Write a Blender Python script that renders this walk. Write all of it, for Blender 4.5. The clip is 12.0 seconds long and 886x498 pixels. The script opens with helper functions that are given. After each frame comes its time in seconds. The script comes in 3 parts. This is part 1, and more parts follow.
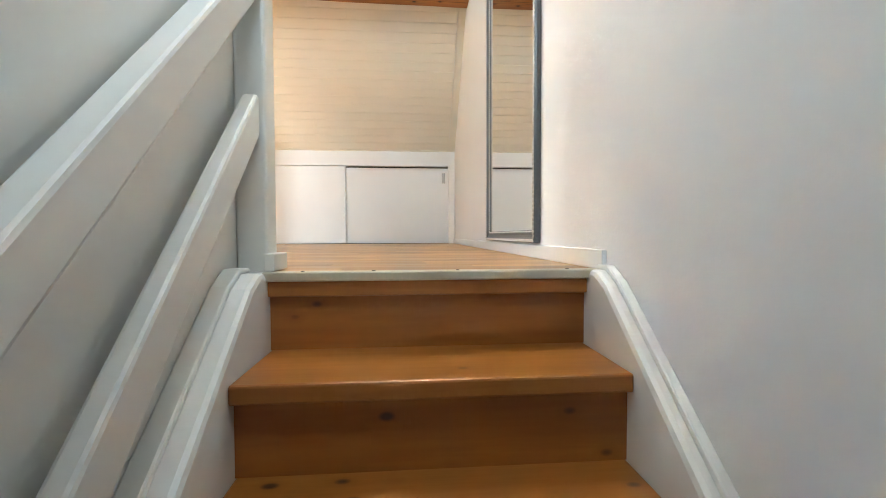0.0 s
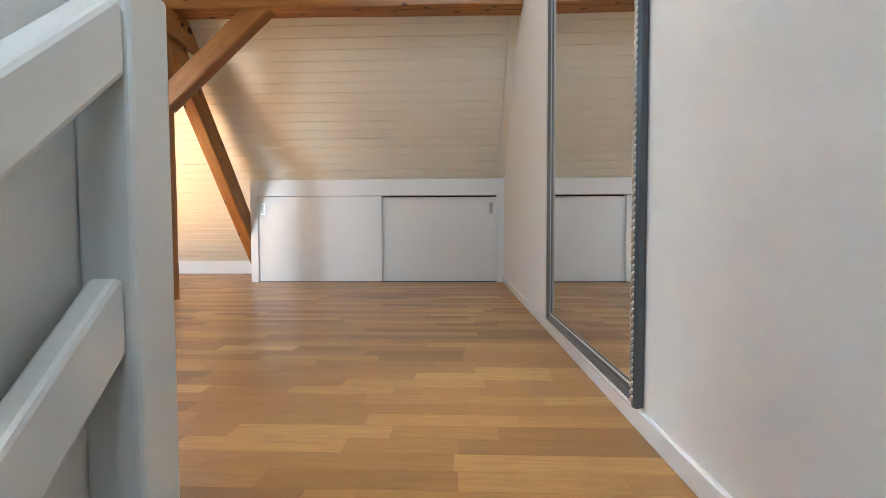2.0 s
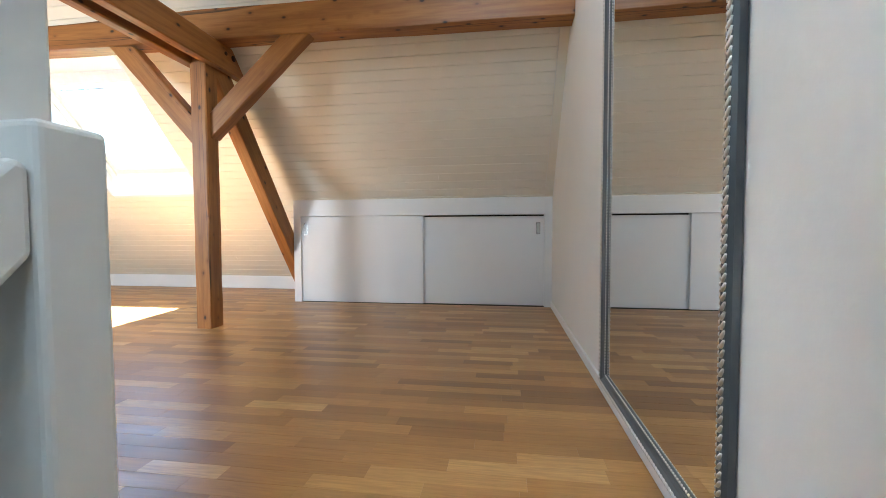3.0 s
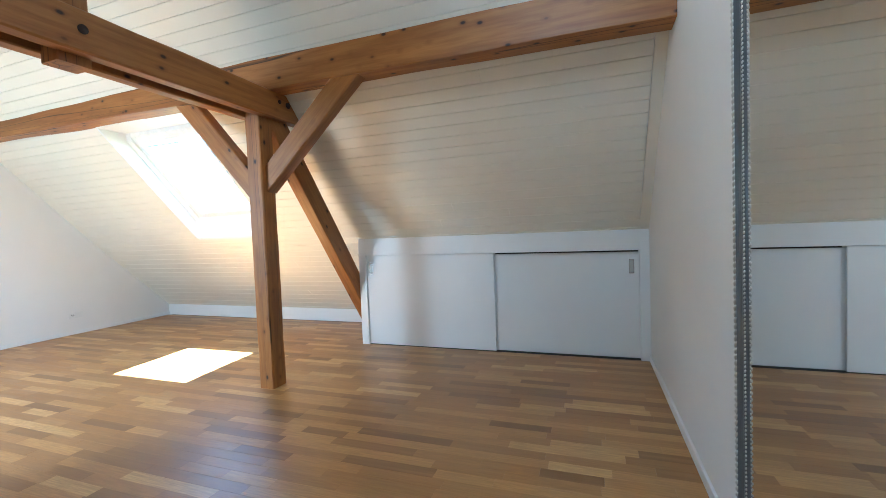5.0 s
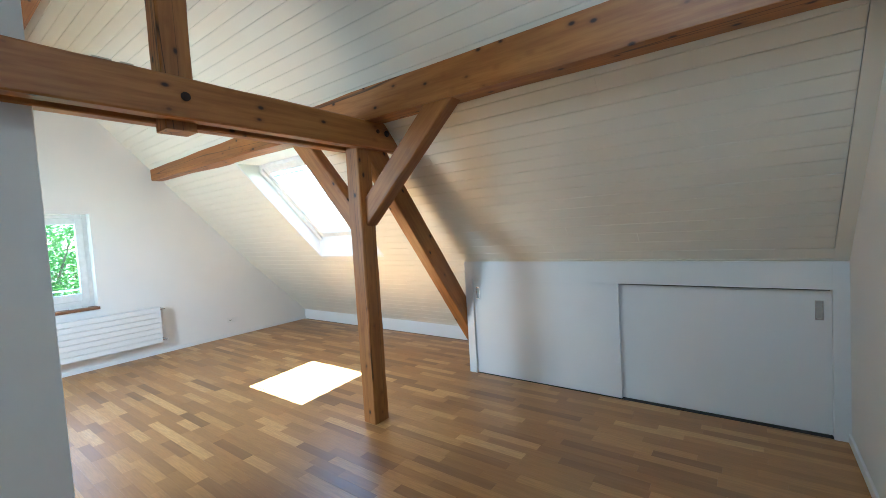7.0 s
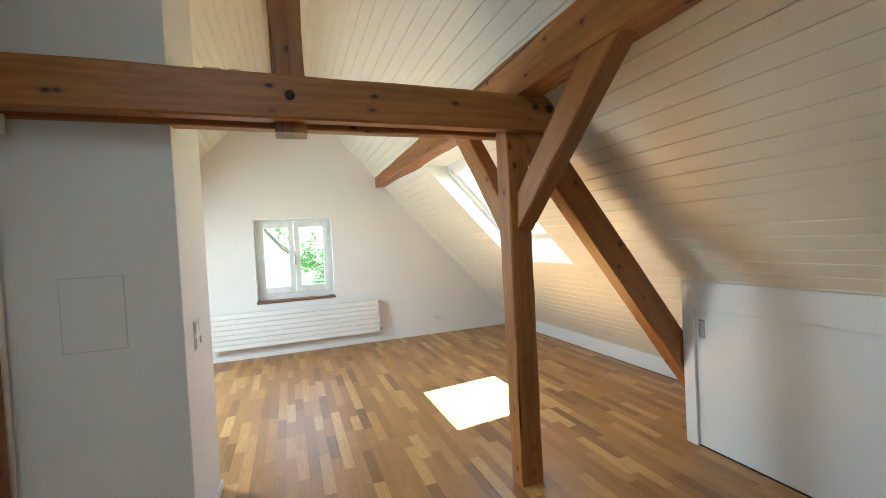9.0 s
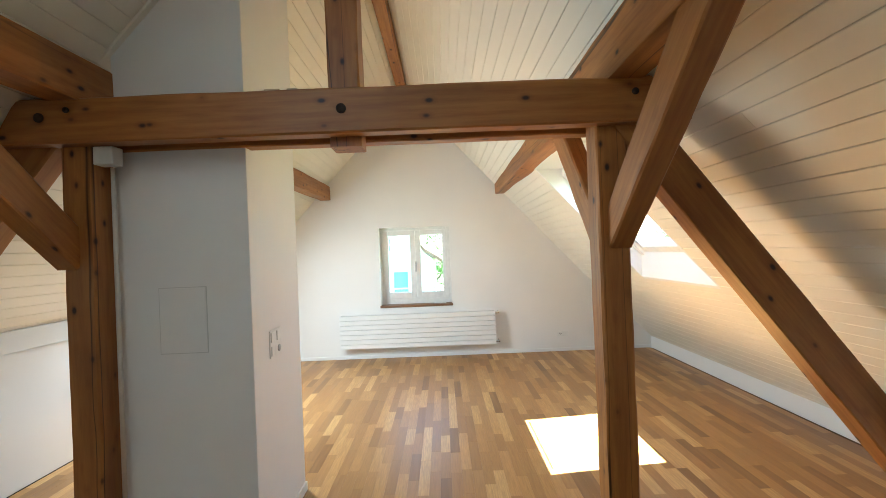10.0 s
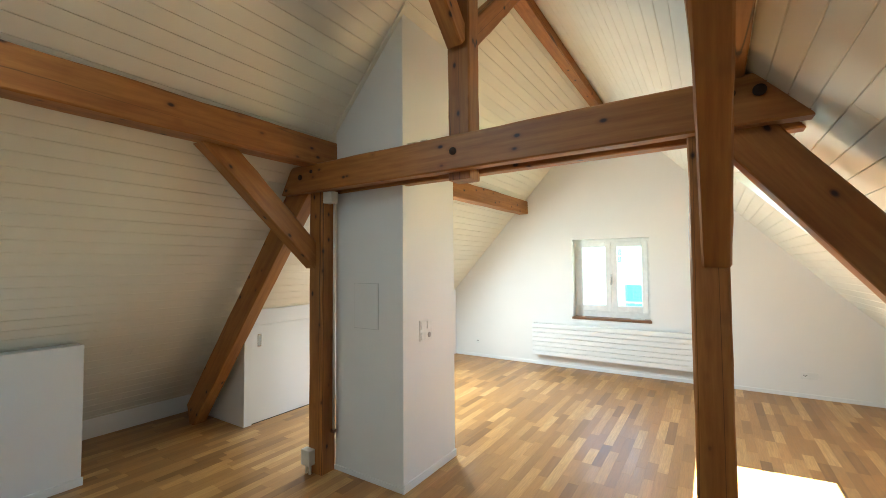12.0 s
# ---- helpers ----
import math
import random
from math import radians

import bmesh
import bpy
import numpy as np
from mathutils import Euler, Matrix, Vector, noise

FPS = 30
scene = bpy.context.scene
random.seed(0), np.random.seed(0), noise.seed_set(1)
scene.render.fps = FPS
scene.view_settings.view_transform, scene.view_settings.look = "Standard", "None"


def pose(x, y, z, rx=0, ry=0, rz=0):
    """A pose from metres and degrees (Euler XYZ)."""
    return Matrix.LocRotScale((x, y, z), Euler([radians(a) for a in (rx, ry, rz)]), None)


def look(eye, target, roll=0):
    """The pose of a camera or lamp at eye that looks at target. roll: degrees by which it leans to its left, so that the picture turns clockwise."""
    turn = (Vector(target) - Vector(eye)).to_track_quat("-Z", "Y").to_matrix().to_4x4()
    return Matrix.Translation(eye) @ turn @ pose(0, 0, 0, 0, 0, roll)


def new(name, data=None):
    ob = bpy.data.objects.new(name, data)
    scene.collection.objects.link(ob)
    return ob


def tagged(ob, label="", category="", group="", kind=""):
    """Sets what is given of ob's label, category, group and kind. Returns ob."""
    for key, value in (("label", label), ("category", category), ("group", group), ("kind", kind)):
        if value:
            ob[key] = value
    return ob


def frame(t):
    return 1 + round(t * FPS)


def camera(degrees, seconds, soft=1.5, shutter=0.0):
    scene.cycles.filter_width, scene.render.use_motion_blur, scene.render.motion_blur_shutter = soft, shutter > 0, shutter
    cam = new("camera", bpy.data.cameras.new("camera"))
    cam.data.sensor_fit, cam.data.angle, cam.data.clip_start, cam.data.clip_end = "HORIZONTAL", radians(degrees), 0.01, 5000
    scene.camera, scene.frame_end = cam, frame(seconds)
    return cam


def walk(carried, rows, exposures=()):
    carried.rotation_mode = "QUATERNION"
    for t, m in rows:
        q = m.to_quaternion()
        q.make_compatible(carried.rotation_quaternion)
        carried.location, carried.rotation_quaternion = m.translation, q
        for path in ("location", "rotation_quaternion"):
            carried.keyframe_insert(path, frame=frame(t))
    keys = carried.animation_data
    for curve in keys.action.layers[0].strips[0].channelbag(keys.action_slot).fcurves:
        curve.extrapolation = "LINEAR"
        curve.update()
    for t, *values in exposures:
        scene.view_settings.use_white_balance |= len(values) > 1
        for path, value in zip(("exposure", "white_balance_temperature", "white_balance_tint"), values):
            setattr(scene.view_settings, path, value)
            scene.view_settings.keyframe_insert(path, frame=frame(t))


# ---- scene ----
cam = camera(93.9, 12.0, soft=0.9)
PATH = [
    (0, (-0.021, 0.31, 0.096), (0.138, 2.303, 0.03), -0.2),
    (0.5, (0.034, 0.473, 0.249), (0.158, 2.468, 0.178), -0.1),
    (1, (0.017, 0.642, 0.309), (0.093, 2.639, 0.234), -0.1),
    (1.5, (-0.009, 0.81, 0.463), (0.006, 2.809, 0.384), -0.1),
    (2, (0.035, 0.902, 0.519), (-0.038, 2.899, 0.442), -0.2),
    (2.5, (0.066, 0.995, 0.644), (-0.121, 2.985, 0.57), -0.2),
    (3, (0.057, 1.096, 0.75), (-0.238, 3.072, 0.665), -0.2),
    (5, (0.072, 1.544, 1.131), (-0.602, 3.425, 1.046), -2.3),
    (5.5, (0.066, 1.614, 1.213), (-0.715, 3.454, 1.124), -2.8),
    (6, (0.06, 1.721, 1.275), (-0.84, 3.504, 1.177), -3.0),
    (6.5, (0.089, 1.829, 1.39), (-0.956, 3.532, 1.292), -3.3),
    (7, (0.063, 1.926, 1.423), (-1.134, 3.525, 1.322), -3.5),
    (7.2, (0.035, 1.98, 1.419), (-1.228, 3.527, 1.322), -3.4),
    (9, (-0.129, 2.803, 1.444), (-2.004, 3.498, 1.4), -3.1),
    (9.5, (-0.24, 3.03, 1.476), (-2.209, 3.378, 1.456), -2.5),
    (10, (-0.312, 3.265, 1.494), (-2.312, 3.268, 1.501), -2.3),
    (10.5, (-0.294, 3.48, 1.479), (-2.271, 3.179, 1.516), -2.0),
    (11, (-0.229, 3.677, 1.477), (-2.135, 3.074, 1.54), -1.3),
    (11.5, (-0.205, 3.885, 1.476), (-2.007, 3.02, 1.551), -0.8),
    (12, (-0.148, 4.056, 1.489), (-1.825, 2.97, 1.568), -0.4),
]
EXPOSURES = [(0.0, 6.4, 6450, 5), (1.5, 5.8, 6100, 7), (3.0, 5.45, 5700, 4), (5.0, 5.35, 5000, -2), (7.0, 5.1, 5000, -4), (9.0, 4.95, 5750, -4), (10.5, 5.0, 5950, 0), (12.0, 5.2, 5950, -4)]
walk(cam, [(t, look(eye, target, roll)) for t, eye, target, roll in PATH], EXPOSURES)

# ---- world and light ----
SUN_WAY = Vector((0.14, -0.277, -1.0)).normalized()
world = bpy.data.worlds.new("sky")
scene.world = world
world.use_nodes = True
sky = world.node_tree.nodes.new("ShaderNodeTexSky")
sky.sky_type, sky.sun_disc, sky.dust_density = "NISHITA", False, 0.0
sky.sun_elevation = math.asin(-SUN_WAY.z)
sky.sun_rotation = math.atan2(-SUN_WAY.x, -SUN_WAY.y)
back = world.node_tree.nodes["Background"]
world.node_tree.links.new(sky.outputs[0], back.inputs[0])
back.inputs[1].default_value = 0.05

sun = new("sun", bpy.data.lights.new("sun", "SUN"))
sun.data.energy, sun.data.angle, sun.data.color = 3.9, radians(0.53), (1.0, 0.96, 0.90)
sun.matrix_basis = look((0, 0, 20), Vector((0, 0, 20)) + SUN_WAY)


def sky_panel(name, where, target, wide, high, watts, colour):
    lamp = new(name, bpy.data.lights.new(name, "AREA"))
    lamp.data.shape, lamp.data.size, lamp.data.size_y = "RECTANGLE", wide, high
    lamp.data.energy, lamp.data.color = watts, colour
    lamp.matrix_basis = look(where, target)
    return lamp


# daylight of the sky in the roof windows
sky_panel("skylight_daylight", (-3.76, 4.90, 1.93), (-3.76, 4.90 - 1.09, 1.93 - 1.0), 0.98, 0.95, 0.11, (0.66, 0.86, 1.0))
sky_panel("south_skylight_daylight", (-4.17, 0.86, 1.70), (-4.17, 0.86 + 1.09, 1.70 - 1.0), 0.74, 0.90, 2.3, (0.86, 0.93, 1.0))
# added fill for the east half and stairs, in two unseen roof windows
sky_panel("upper_fill_panel", (-0.16, 2.10, 3.00), (-0.16, 2.10 + 1.09, 3.00 - 1.0), 0.66, 0.74, 0.37, (0.80, 0.90, 1.0))
sky_panel("stair_fill_panel", (-0.16, 0.63, 1.52), (-0.16, 0.63 + 1.09, 1.52 - 1.0), 0.66, 0.38, 0.13, (0.70, 0.85, 1.0))


# ---- materials ----
def material(name):
    m = bpy.data.materials.new(name)
    m.use_nodes = True
    return m, m.node_tree, m.node_tree.nodes["Principled BSDF"]


def node(nt, kind, **values):
    n = nt.nodes.new(kind)
    for k, v in values.items():
        n.inputs[k].default_value = v
    return n


def coords(nt, scale=(1, 1, 1), shift=True):
    tc = nt.nodes.new("ShaderNodeTexCoord")
    mp = node(nt, "ShaderNodeMapping", Scale=scale)
    nt.links.new(tc.outputs["Object"], mp.inputs["Vector"])
    if shift:
        info = nt.nodes.new("ShaderNodeObjectInfo")
        mul = nt.nodes.new("ShaderNodeVectorMath")
        mul.operation = "SCALE"
        mul.inputs[0].default_value = (7.3, 5.1, 3.7)
        nt.links.new(info.outputs["Random"], mul.inputs["Scale"])
        nt.links.new(mul.outputs[0], mp.inputs["Location"])
    return mp.outputs[0]


def ramp(nt, fac, stops):
    r = nt.nodes.new("ShaderNodeValToRGB")
    while len(r.color_ramp.elements) < len(stops):
        r.color_ramp.elements.new(0.5)
    for e, (p, c) in zip(r.color_ramp.elements, stops):
        e.position, e.color = p, (*c, 1)
    nt.links.new(fac, r.inputs[0])
    return r.outputs[0]


def mix(nt, fac, a, b, how="MIX"):
    m = nt.nodes.new("ShaderNodeMix")
    m.data_type, m.blend_type = "RGBA", how
    for sock, v in ((m.inputs[0], fac), (m.inputs[6], a), (m.inputs[7], b)):
        if isinstance(v, (int, float)):
            sock.default_value = v
        elif isinstance(v, tuple):
            sock.default_value = (*v, 1)
        else:
            nt.links.new(v, sock)
    return m.outputs[2]


def noise_tex(nt, vec, scale, detail=4.0, rough=0.55):
    n = node(nt, "ShaderNodeTexNoise", Scale=scale, Detail=detail, Roughness=rough)
    nt.links.new(vec, n.inputs["Vector"])
    return n.outputs["Fac"]


def bump(nt, bsdf, height, strength, distance):
    b = node(nt, "ShaderNodeBump", Strength=strength, Distance=distance)
    nt.links.new(height, b.inputs["Height"])
    nt.links.new(b.outputs[0], bsdf.inputs["Normal"])


def paint(name, colour, rough=0.6, grain=60.0, strength=0.15, dirt=0.06, distance=0.002):
    m, nt, bsdf = material(name)
    v = coords(nt, shift=False)
    big = noise_tex(nt, v, 1.3, 3.0)
    dark = tuple(c * (1 - dirt) for c in colour)
    nt.links.new(ramp(nt, big, ((0.35, dark), (0.65, colour))), bsdf.inputs["Base Color"])
    fine = noise_tex(nt, v, grain, 5.0, 0.65)
    nt.links.new(ramp(nt, noise_tex(nt, v, 9.0, 3.0), ((0.3, (rough - 0.06,) * 3), (0.7, (rough + 0.06,) * 3))), bsdf.inputs["Roughness"])
    bump(nt, bsdf, fine, strength, distance)
    return m


def wood(name, light, mid, dark, knot, rough, knot_scale=2.2, cracks=False, stretch=0.10, knot_size=0.07, coat=0.0):
    """Sawn timber with the grain along local x."""
    m, nt, bsdf = material(name)
    v = coords(nt, (stretch, 1, 1))
    warp = noise_tex(nt, v, 3.0, 2.0)
    w = nt.nodes.new("ShaderNodeVectorMath")
    w.operation = "MULTIPLY_ADD"
    w.inputs[1].default_value = (1, 1, 1)
    nt.links.new(v, w.inputs[0])
    comb = nt.nodes.new("ShaderNodeCombineXYZ")
    sc = nt.nodes.new("ShaderNodeMath")
    sc.operation = "MULTIPLY"
    sc.inputs[1].default_value = 0.10
    nt.links.new(warp, sc.inputs[0])
    nt.links.new(sc.outputs[0], comb.inputs[1])
    nt.links.new(sc.outputs[0], comb.inputs[2])
    nt.links.new(comb.outputs[0], w.inputs[2])
    grain = noise_tex(nt, w.outputs[0], 45.0, 4.0, 0.6)
    broad = noise_tex(nt, w.outputs[0], 9.0, 3.0, 0.5)
    base = ramp(nt, grain, ((0.30, mid), (0.62, light)))
    base = mix(nt, ramp(nt, broad, ((0.40, (0, 0, 0)), (0.70, (0.6, 0.6, 0.6)))), base, dark)
    kv = coords(nt, (1.0 / 1.7, 1, 1))
    vor = node(nt, "ShaderNodeTexVoronoi", Scale=knot_scale, Randomness=1.0)
    nt.links.new(kv, vor.inputs["Vector"])
    spot = ramp(nt, vor.outputs["Distance"], ((knot_size * 0.55, (1, 1, 1)), (knot_size * 1.15, (0, 0, 0))))
    halo = ramp(nt, vor.outputs["Distance"], ((knot_size, (0.40, 0.40, 0.40)), (knot_size * 2.2, (0, 0, 0))))
    base = mix(nt, halo, base, dark)
    base = mix(nt, spot, base, knot)
    if cracks:
        cv = coords(nt, (0.02, 1, 1))
        cn = noise_tex(nt, cv, 9.0, 1.0, 0.4)
        line = ramp(nt, cn, ((0.493, (0, 0, 0)), (0.5, (1, 1, 1)), (0.507, (0, 0, 0))))
        gate = ramp(nt, noise_tex(nt, cv, 2.6, 1.0), ((0.5, (0, 0, 0)), (0.56, (0.9, 0.9, 0.9))))
        both = mix(nt, 1.0, line, gate, "MULTIPLY")
        base = mix(nt, both, base, tuple(c * 0.25 for c in knot))
    nt.links.new(base, bsdf.inputs["Base Color"])
    bsdf.inputs["Roughness"].default_value = rough
    bsdf.inputs["Coat Weight"].default_value = coat
    bsdf.inputs["Coat Roughness"].default_value = 0.25
    bump(nt, bsdf, grain, 0.25, 0.002)
    return m


def plain(name, colour, rough=0.4, metal=0.0):
    m, nt, bsdf = material(name)
    v = coords(nt)
    nt.links.new(ramp(nt, noise_tex(nt, v, 14.0), ((0.3, tuple(c * 0.88 for c in colour)), (0.7, colour))), bsdf.inputs["Base Color"])
    bsdf.inputs["Roughness"].default_value, bsdf.inputs["Metallic"].default_value = rough, metal
    return m


WALL = paint("white_wall_plaster", (0.80, 0.79, 0.77), 0.75, 55.0, 0.22, 0.03)
BOARD = paint("cream_painted_boards", (0.81, 0.765, 0.66), 0.40, 24.0, 0.10, 0.05)
LACQUER = paint("white_lacquer", (0.80, 0.80, 0.795), 0.38, 30.0, 0.04, 0.025)
STAIR_PAINT = paint("white_stair_paint", (0.76, 0.745, 0.70), 0.45, 26.0, 0.12, 0.05)
TIMBER = wood("old_pine_timber", (0.40, 0.165, 0.037), (0.285, 0.106, 0.021), (0.155, 0.050, 0.010), (0.026, 0.009, 0.004), 0.48, 11.0, True, 0.08, 0.125)
STAIR_WOOD = wood("honey_pine", (0.39, 0.140, 0.022), (0.32, 0.106, 0.015), (0.24, 0.072, 0.009), (0.05, 0.013, 0.005), 0.38, 11.0, False, 0.07, 0.12, 0.2)
SILL_WOOD = wood("brown_sill", (0.24, 0.11, 0.05), (0.20, 0.09, 0.04), (0.14, 0.06, 0.03), (0.08, 0.03, 0.02), 0.5)
CHROME = plain("brushed_chrome", (0.72, 0.72, 0.72), 0.25, 1.0)
SILVER = plain("tarnished_silver_leaf", (0.70, 0.69, 0.66), 0.28, 1.0)
SILVER_GREY = plain("grey_frame_paint", (0.115, 0.124, 0.132), 0.38, 0.25)
STRIP = plain("anodised_edge_strip", (0.62, 0.58, 0.47), 0.38, 0.6)
DARK = plain("dark_void", (0.02, 0.02, 0.02), 0.8)
PLASTIC = plain("white_plastic", (0.80, 0.80, 0.78), 0.35)
CABLE_PLASTIC = plain("aged_white_plastic", (0.72, 0.69, 0.62), 0.42)
UNDERLAY = plain("joint_filler", (0.16, 0.085, 0.035), 0.7)

MIRROR, nt, bsdf = material("mirror_glass")
bsdf.inputs["Base Color"].default_value = (0.86, 0.87, 0.86, 1)
bsdf.inputs["Metallic"].default_value, bsdf.inputs["Roughness"].default_value = 1.0, 0.015
GLASS, nt, bsdf = material("window_glass")
clear, shine, blend = nt.nodes.new("ShaderNodeBsdfTransparent"), nt.nodes.new("ShaderNodeBsdfGlossy"), nt.nodes.new("ShaderNodeMixShader")
clear.inputs[0].default_value, shine.inputs["Roughness"].default_value = (0.97, 0.985, 0.98, 1), 0.01
blend.inputs[0].default_value = 0.05
for a, b in ((clear.outputs[0], blend.inputs[1]), (shine.outputs[0], blend.inputs[2]), (blend.outputs[0], nt.nodes["Material Output"].inputs[0])):
    nt.links.new(a, b)
# panes of the two added roof windows; scatters the sun so no patch falls
FROSTED, nt, bsdf = material("frosted_glass")
bsdf.inputs["Base Color"].default_value, bsdf.inputs["Roughness"].default_value = (0.85, 0.88, 0.88, 1), 0.5
bsdf.inputs["Transmission Weight"].default_value = 1.0


def oak():
    m, nt, bsdf = material("oiled_oak_parquet")
    info, geo = nt.nodes.new("ShaderNodeObjectInfo"), nt.nodes.new("ShaderNodeNewGeometry")
    add, fr = nt.nodes.new("ShaderNodeMath"), nt.nodes.new("ShaderNodeMath")
    fr.operation = "FRACT"
    nt.links.new(info.outputs["Random"], add.inputs[0])
    nt.links.new(geo.outputs["Random Per Island"], add.inputs[1])
    nt.links.new(add.outputs[0], fr.inputs[0])
    tone = fr.outputs[0]
    tc = nt.nodes.new("ShaderNodeTexCoord")
    comb = nt.nodes.new("ShaderNodeVectorMath")
    comb.operation = "SCALE"
    comb.inputs[0].default_value = (13.0, 31.0, 57.0)
    nt.links.new(tone, comb.inputs["Scale"])
    mp = node(nt, "ShaderNodeMapping", Scale=(0.07, 1, 1))
    nt.links.new(tc.outputs["Object"], mp.inputs["Vector"])
    nt.links.new(comb.outputs[0], mp.inputs["Location"])
    grain = noise_tex(nt, mp.outputs[0], 130.0, 3.0, 0.6)
    broad = noise_tex(nt, mp.outputs[0], 26.0, 3.0, 0.5)
    base = ramp(nt, tone, ((0.0, (0.21, 0.096, 0.024)), (0.2, (0.33, 0.158, 0.041)), (0.6, (0.42, 0.212, 0.059)), (0.88, (0.53, 0.290, 0.092)), (1.0, (0.65, 0.395, 0.150))))
    base = mix(nt, ramp(nt, grain, ((0.35, (0.42,) * 3), (0.65, (0, 0, 0)))), base, (0.22, 0.105, 0.038))
    base = mix(nt, ramp(nt, broad, ((0.45, (0, 0, 0)), (0.75, (0.35,) * 3))), base, (0.45, 0.25, 0.11))
    nt.links.new(base, bsdf.inputs["Base Color"])
    nt.links.new(ramp(nt, broad, ((0.3, (0.30,) * 3), (0.7, (0.42,) * 3))), bsdf.inputs["Roughness"])
    bump(nt, bsdf, grain, 0.12, 0.001)
    return m


OAK = oak()
RIDGE_Y, EAVE_N, EAVE_S = 2.82, 6.19, -0.55
KINK_N, KINK_S, KINK_Z, RIDGE_Z = 5.245, 0.395, 1.10, 3.745
X_W, X_E = -6.205, 0.516
ROOF = 0.30


def z_roof(y):
    """Height of the room side of the roof."""
    d = abs(y - RIDGE_Y)
    k = KINK_N - RIDGE_Y
    return RIDGE_Z - d * (RIDGE_Z - KINK_Z) / k if d <= k else KINK_Z - (d - k) * 1.0


# ---- builders ----
def finish(name, bm, mat, parent=None, bevel=0.0, smooth=False, segments=2):
    bmesh.ops.recalc_face_normals(bm, faces=bm.faces)
    me = bpy.data.meshes.new(name)
    bm.to_mesh(me)
    bm.free()
    me.materials.append(mat)
    if smooth:
        me.polygons.foreach_set("use_smooth", [True] * len(me.polygons))
    ob = new(name, me)
    if bevel:
        mod = ob.modifiers.new("edges", "BEVEL")
        mod.width, mod.segments, mod.limit_method, mod.angle_limit = bevel, segments, "ANGLE", radians(35)
    if parent:
        child(ob, parent)
    return ob


def child(ob, parent):
    ob.parent = parent
    ob.matrix_parent_inverse = parent.matrix_basis.inverted()
    return ob


def base_at(name, x, y, z, **tags):
    e = new(name)
    e.empty_display_size = 0.1
    e.matrix_basis = pose(x, y, z)
    return tagged(e, **tags)


def add_box(bm, x0, x1, y0, y1, z0, z1):
    vs = [bm.verts.new(p) for p in ((x0, y0, z0), (x1, y0, z0), (x1, y1, z0), (x0, y1, z0), (x0, y0, z1), (x1, y0, z1), (x1, y1, z1), (x0, y1, z1))]
    for q in ((0, 3, 2, 1), (4, 5, 6, 7), (0, 1, 5, 4), (1, 2, 6, 5), (2, 3, 7, 6), (3, 0, 4, 7)):
        bm.faces.new([vs[i] for i in q])


def add_prism(bm, poly, axis, a0, a1):
    """A polygon drawn in the two other axes (in the order x, y, z) pushed along the axis from a0 to a1."""
    def at(p, a):
        return {"x": (a, p[0], p[1]), "y": (p[0], a, p[1]), "z": (p[0], p[1], a)}[axis]
    lo, hi = [bm.verts.new(at(p, a0)) for p in poly], [bm.verts.new(at(p, a1)) for p in poly]
    n = len(poly)
    bm.faces.new(lo)
    bm.faces.new(hi[::-1])
    for i in range(n):
        bm.faces.new((lo[i], lo[(i + 1) % n], hi[(i + 1) % n], hi[i]))


def boxes(name, mat, dims, parent=None, bevel=0.0):
    bm = bmesh.new()
    for d in dims:
        add_box(bm, *d)
    return finish(name, bm, mat, parent, bevel)


def prisms(name, mat, axis, parts, parent=None, bevel=0.0):
    bm = bmesh.new()
    for poly, a0, a1 in parts:
        add_prism(bm, poly, axis, a0, a1)
    return finish(name, bm, mat, parent, bevel)


def rod(name, mat, p0, p1, radius, parent=None, sides=12):
    bm = bmesh.new()
    p0, p1 = Vector(p0), Vector(p1)
    bmesh.ops.create_cone(bm, cap_ends=True, segments=sides, radius1=radius, radius2=radius, depth=(p1 - p0).length)
    m = Matrix.Translation((p0 + p1) / 2) @ (p1 - p0).to_track_quat("Z", "Y").to_matrix().to_4x4()
    bmesh.ops.transform(bm, matrix=m, verts=bm.verts)
    return finish(name, bm, mat, parent, 0, True)


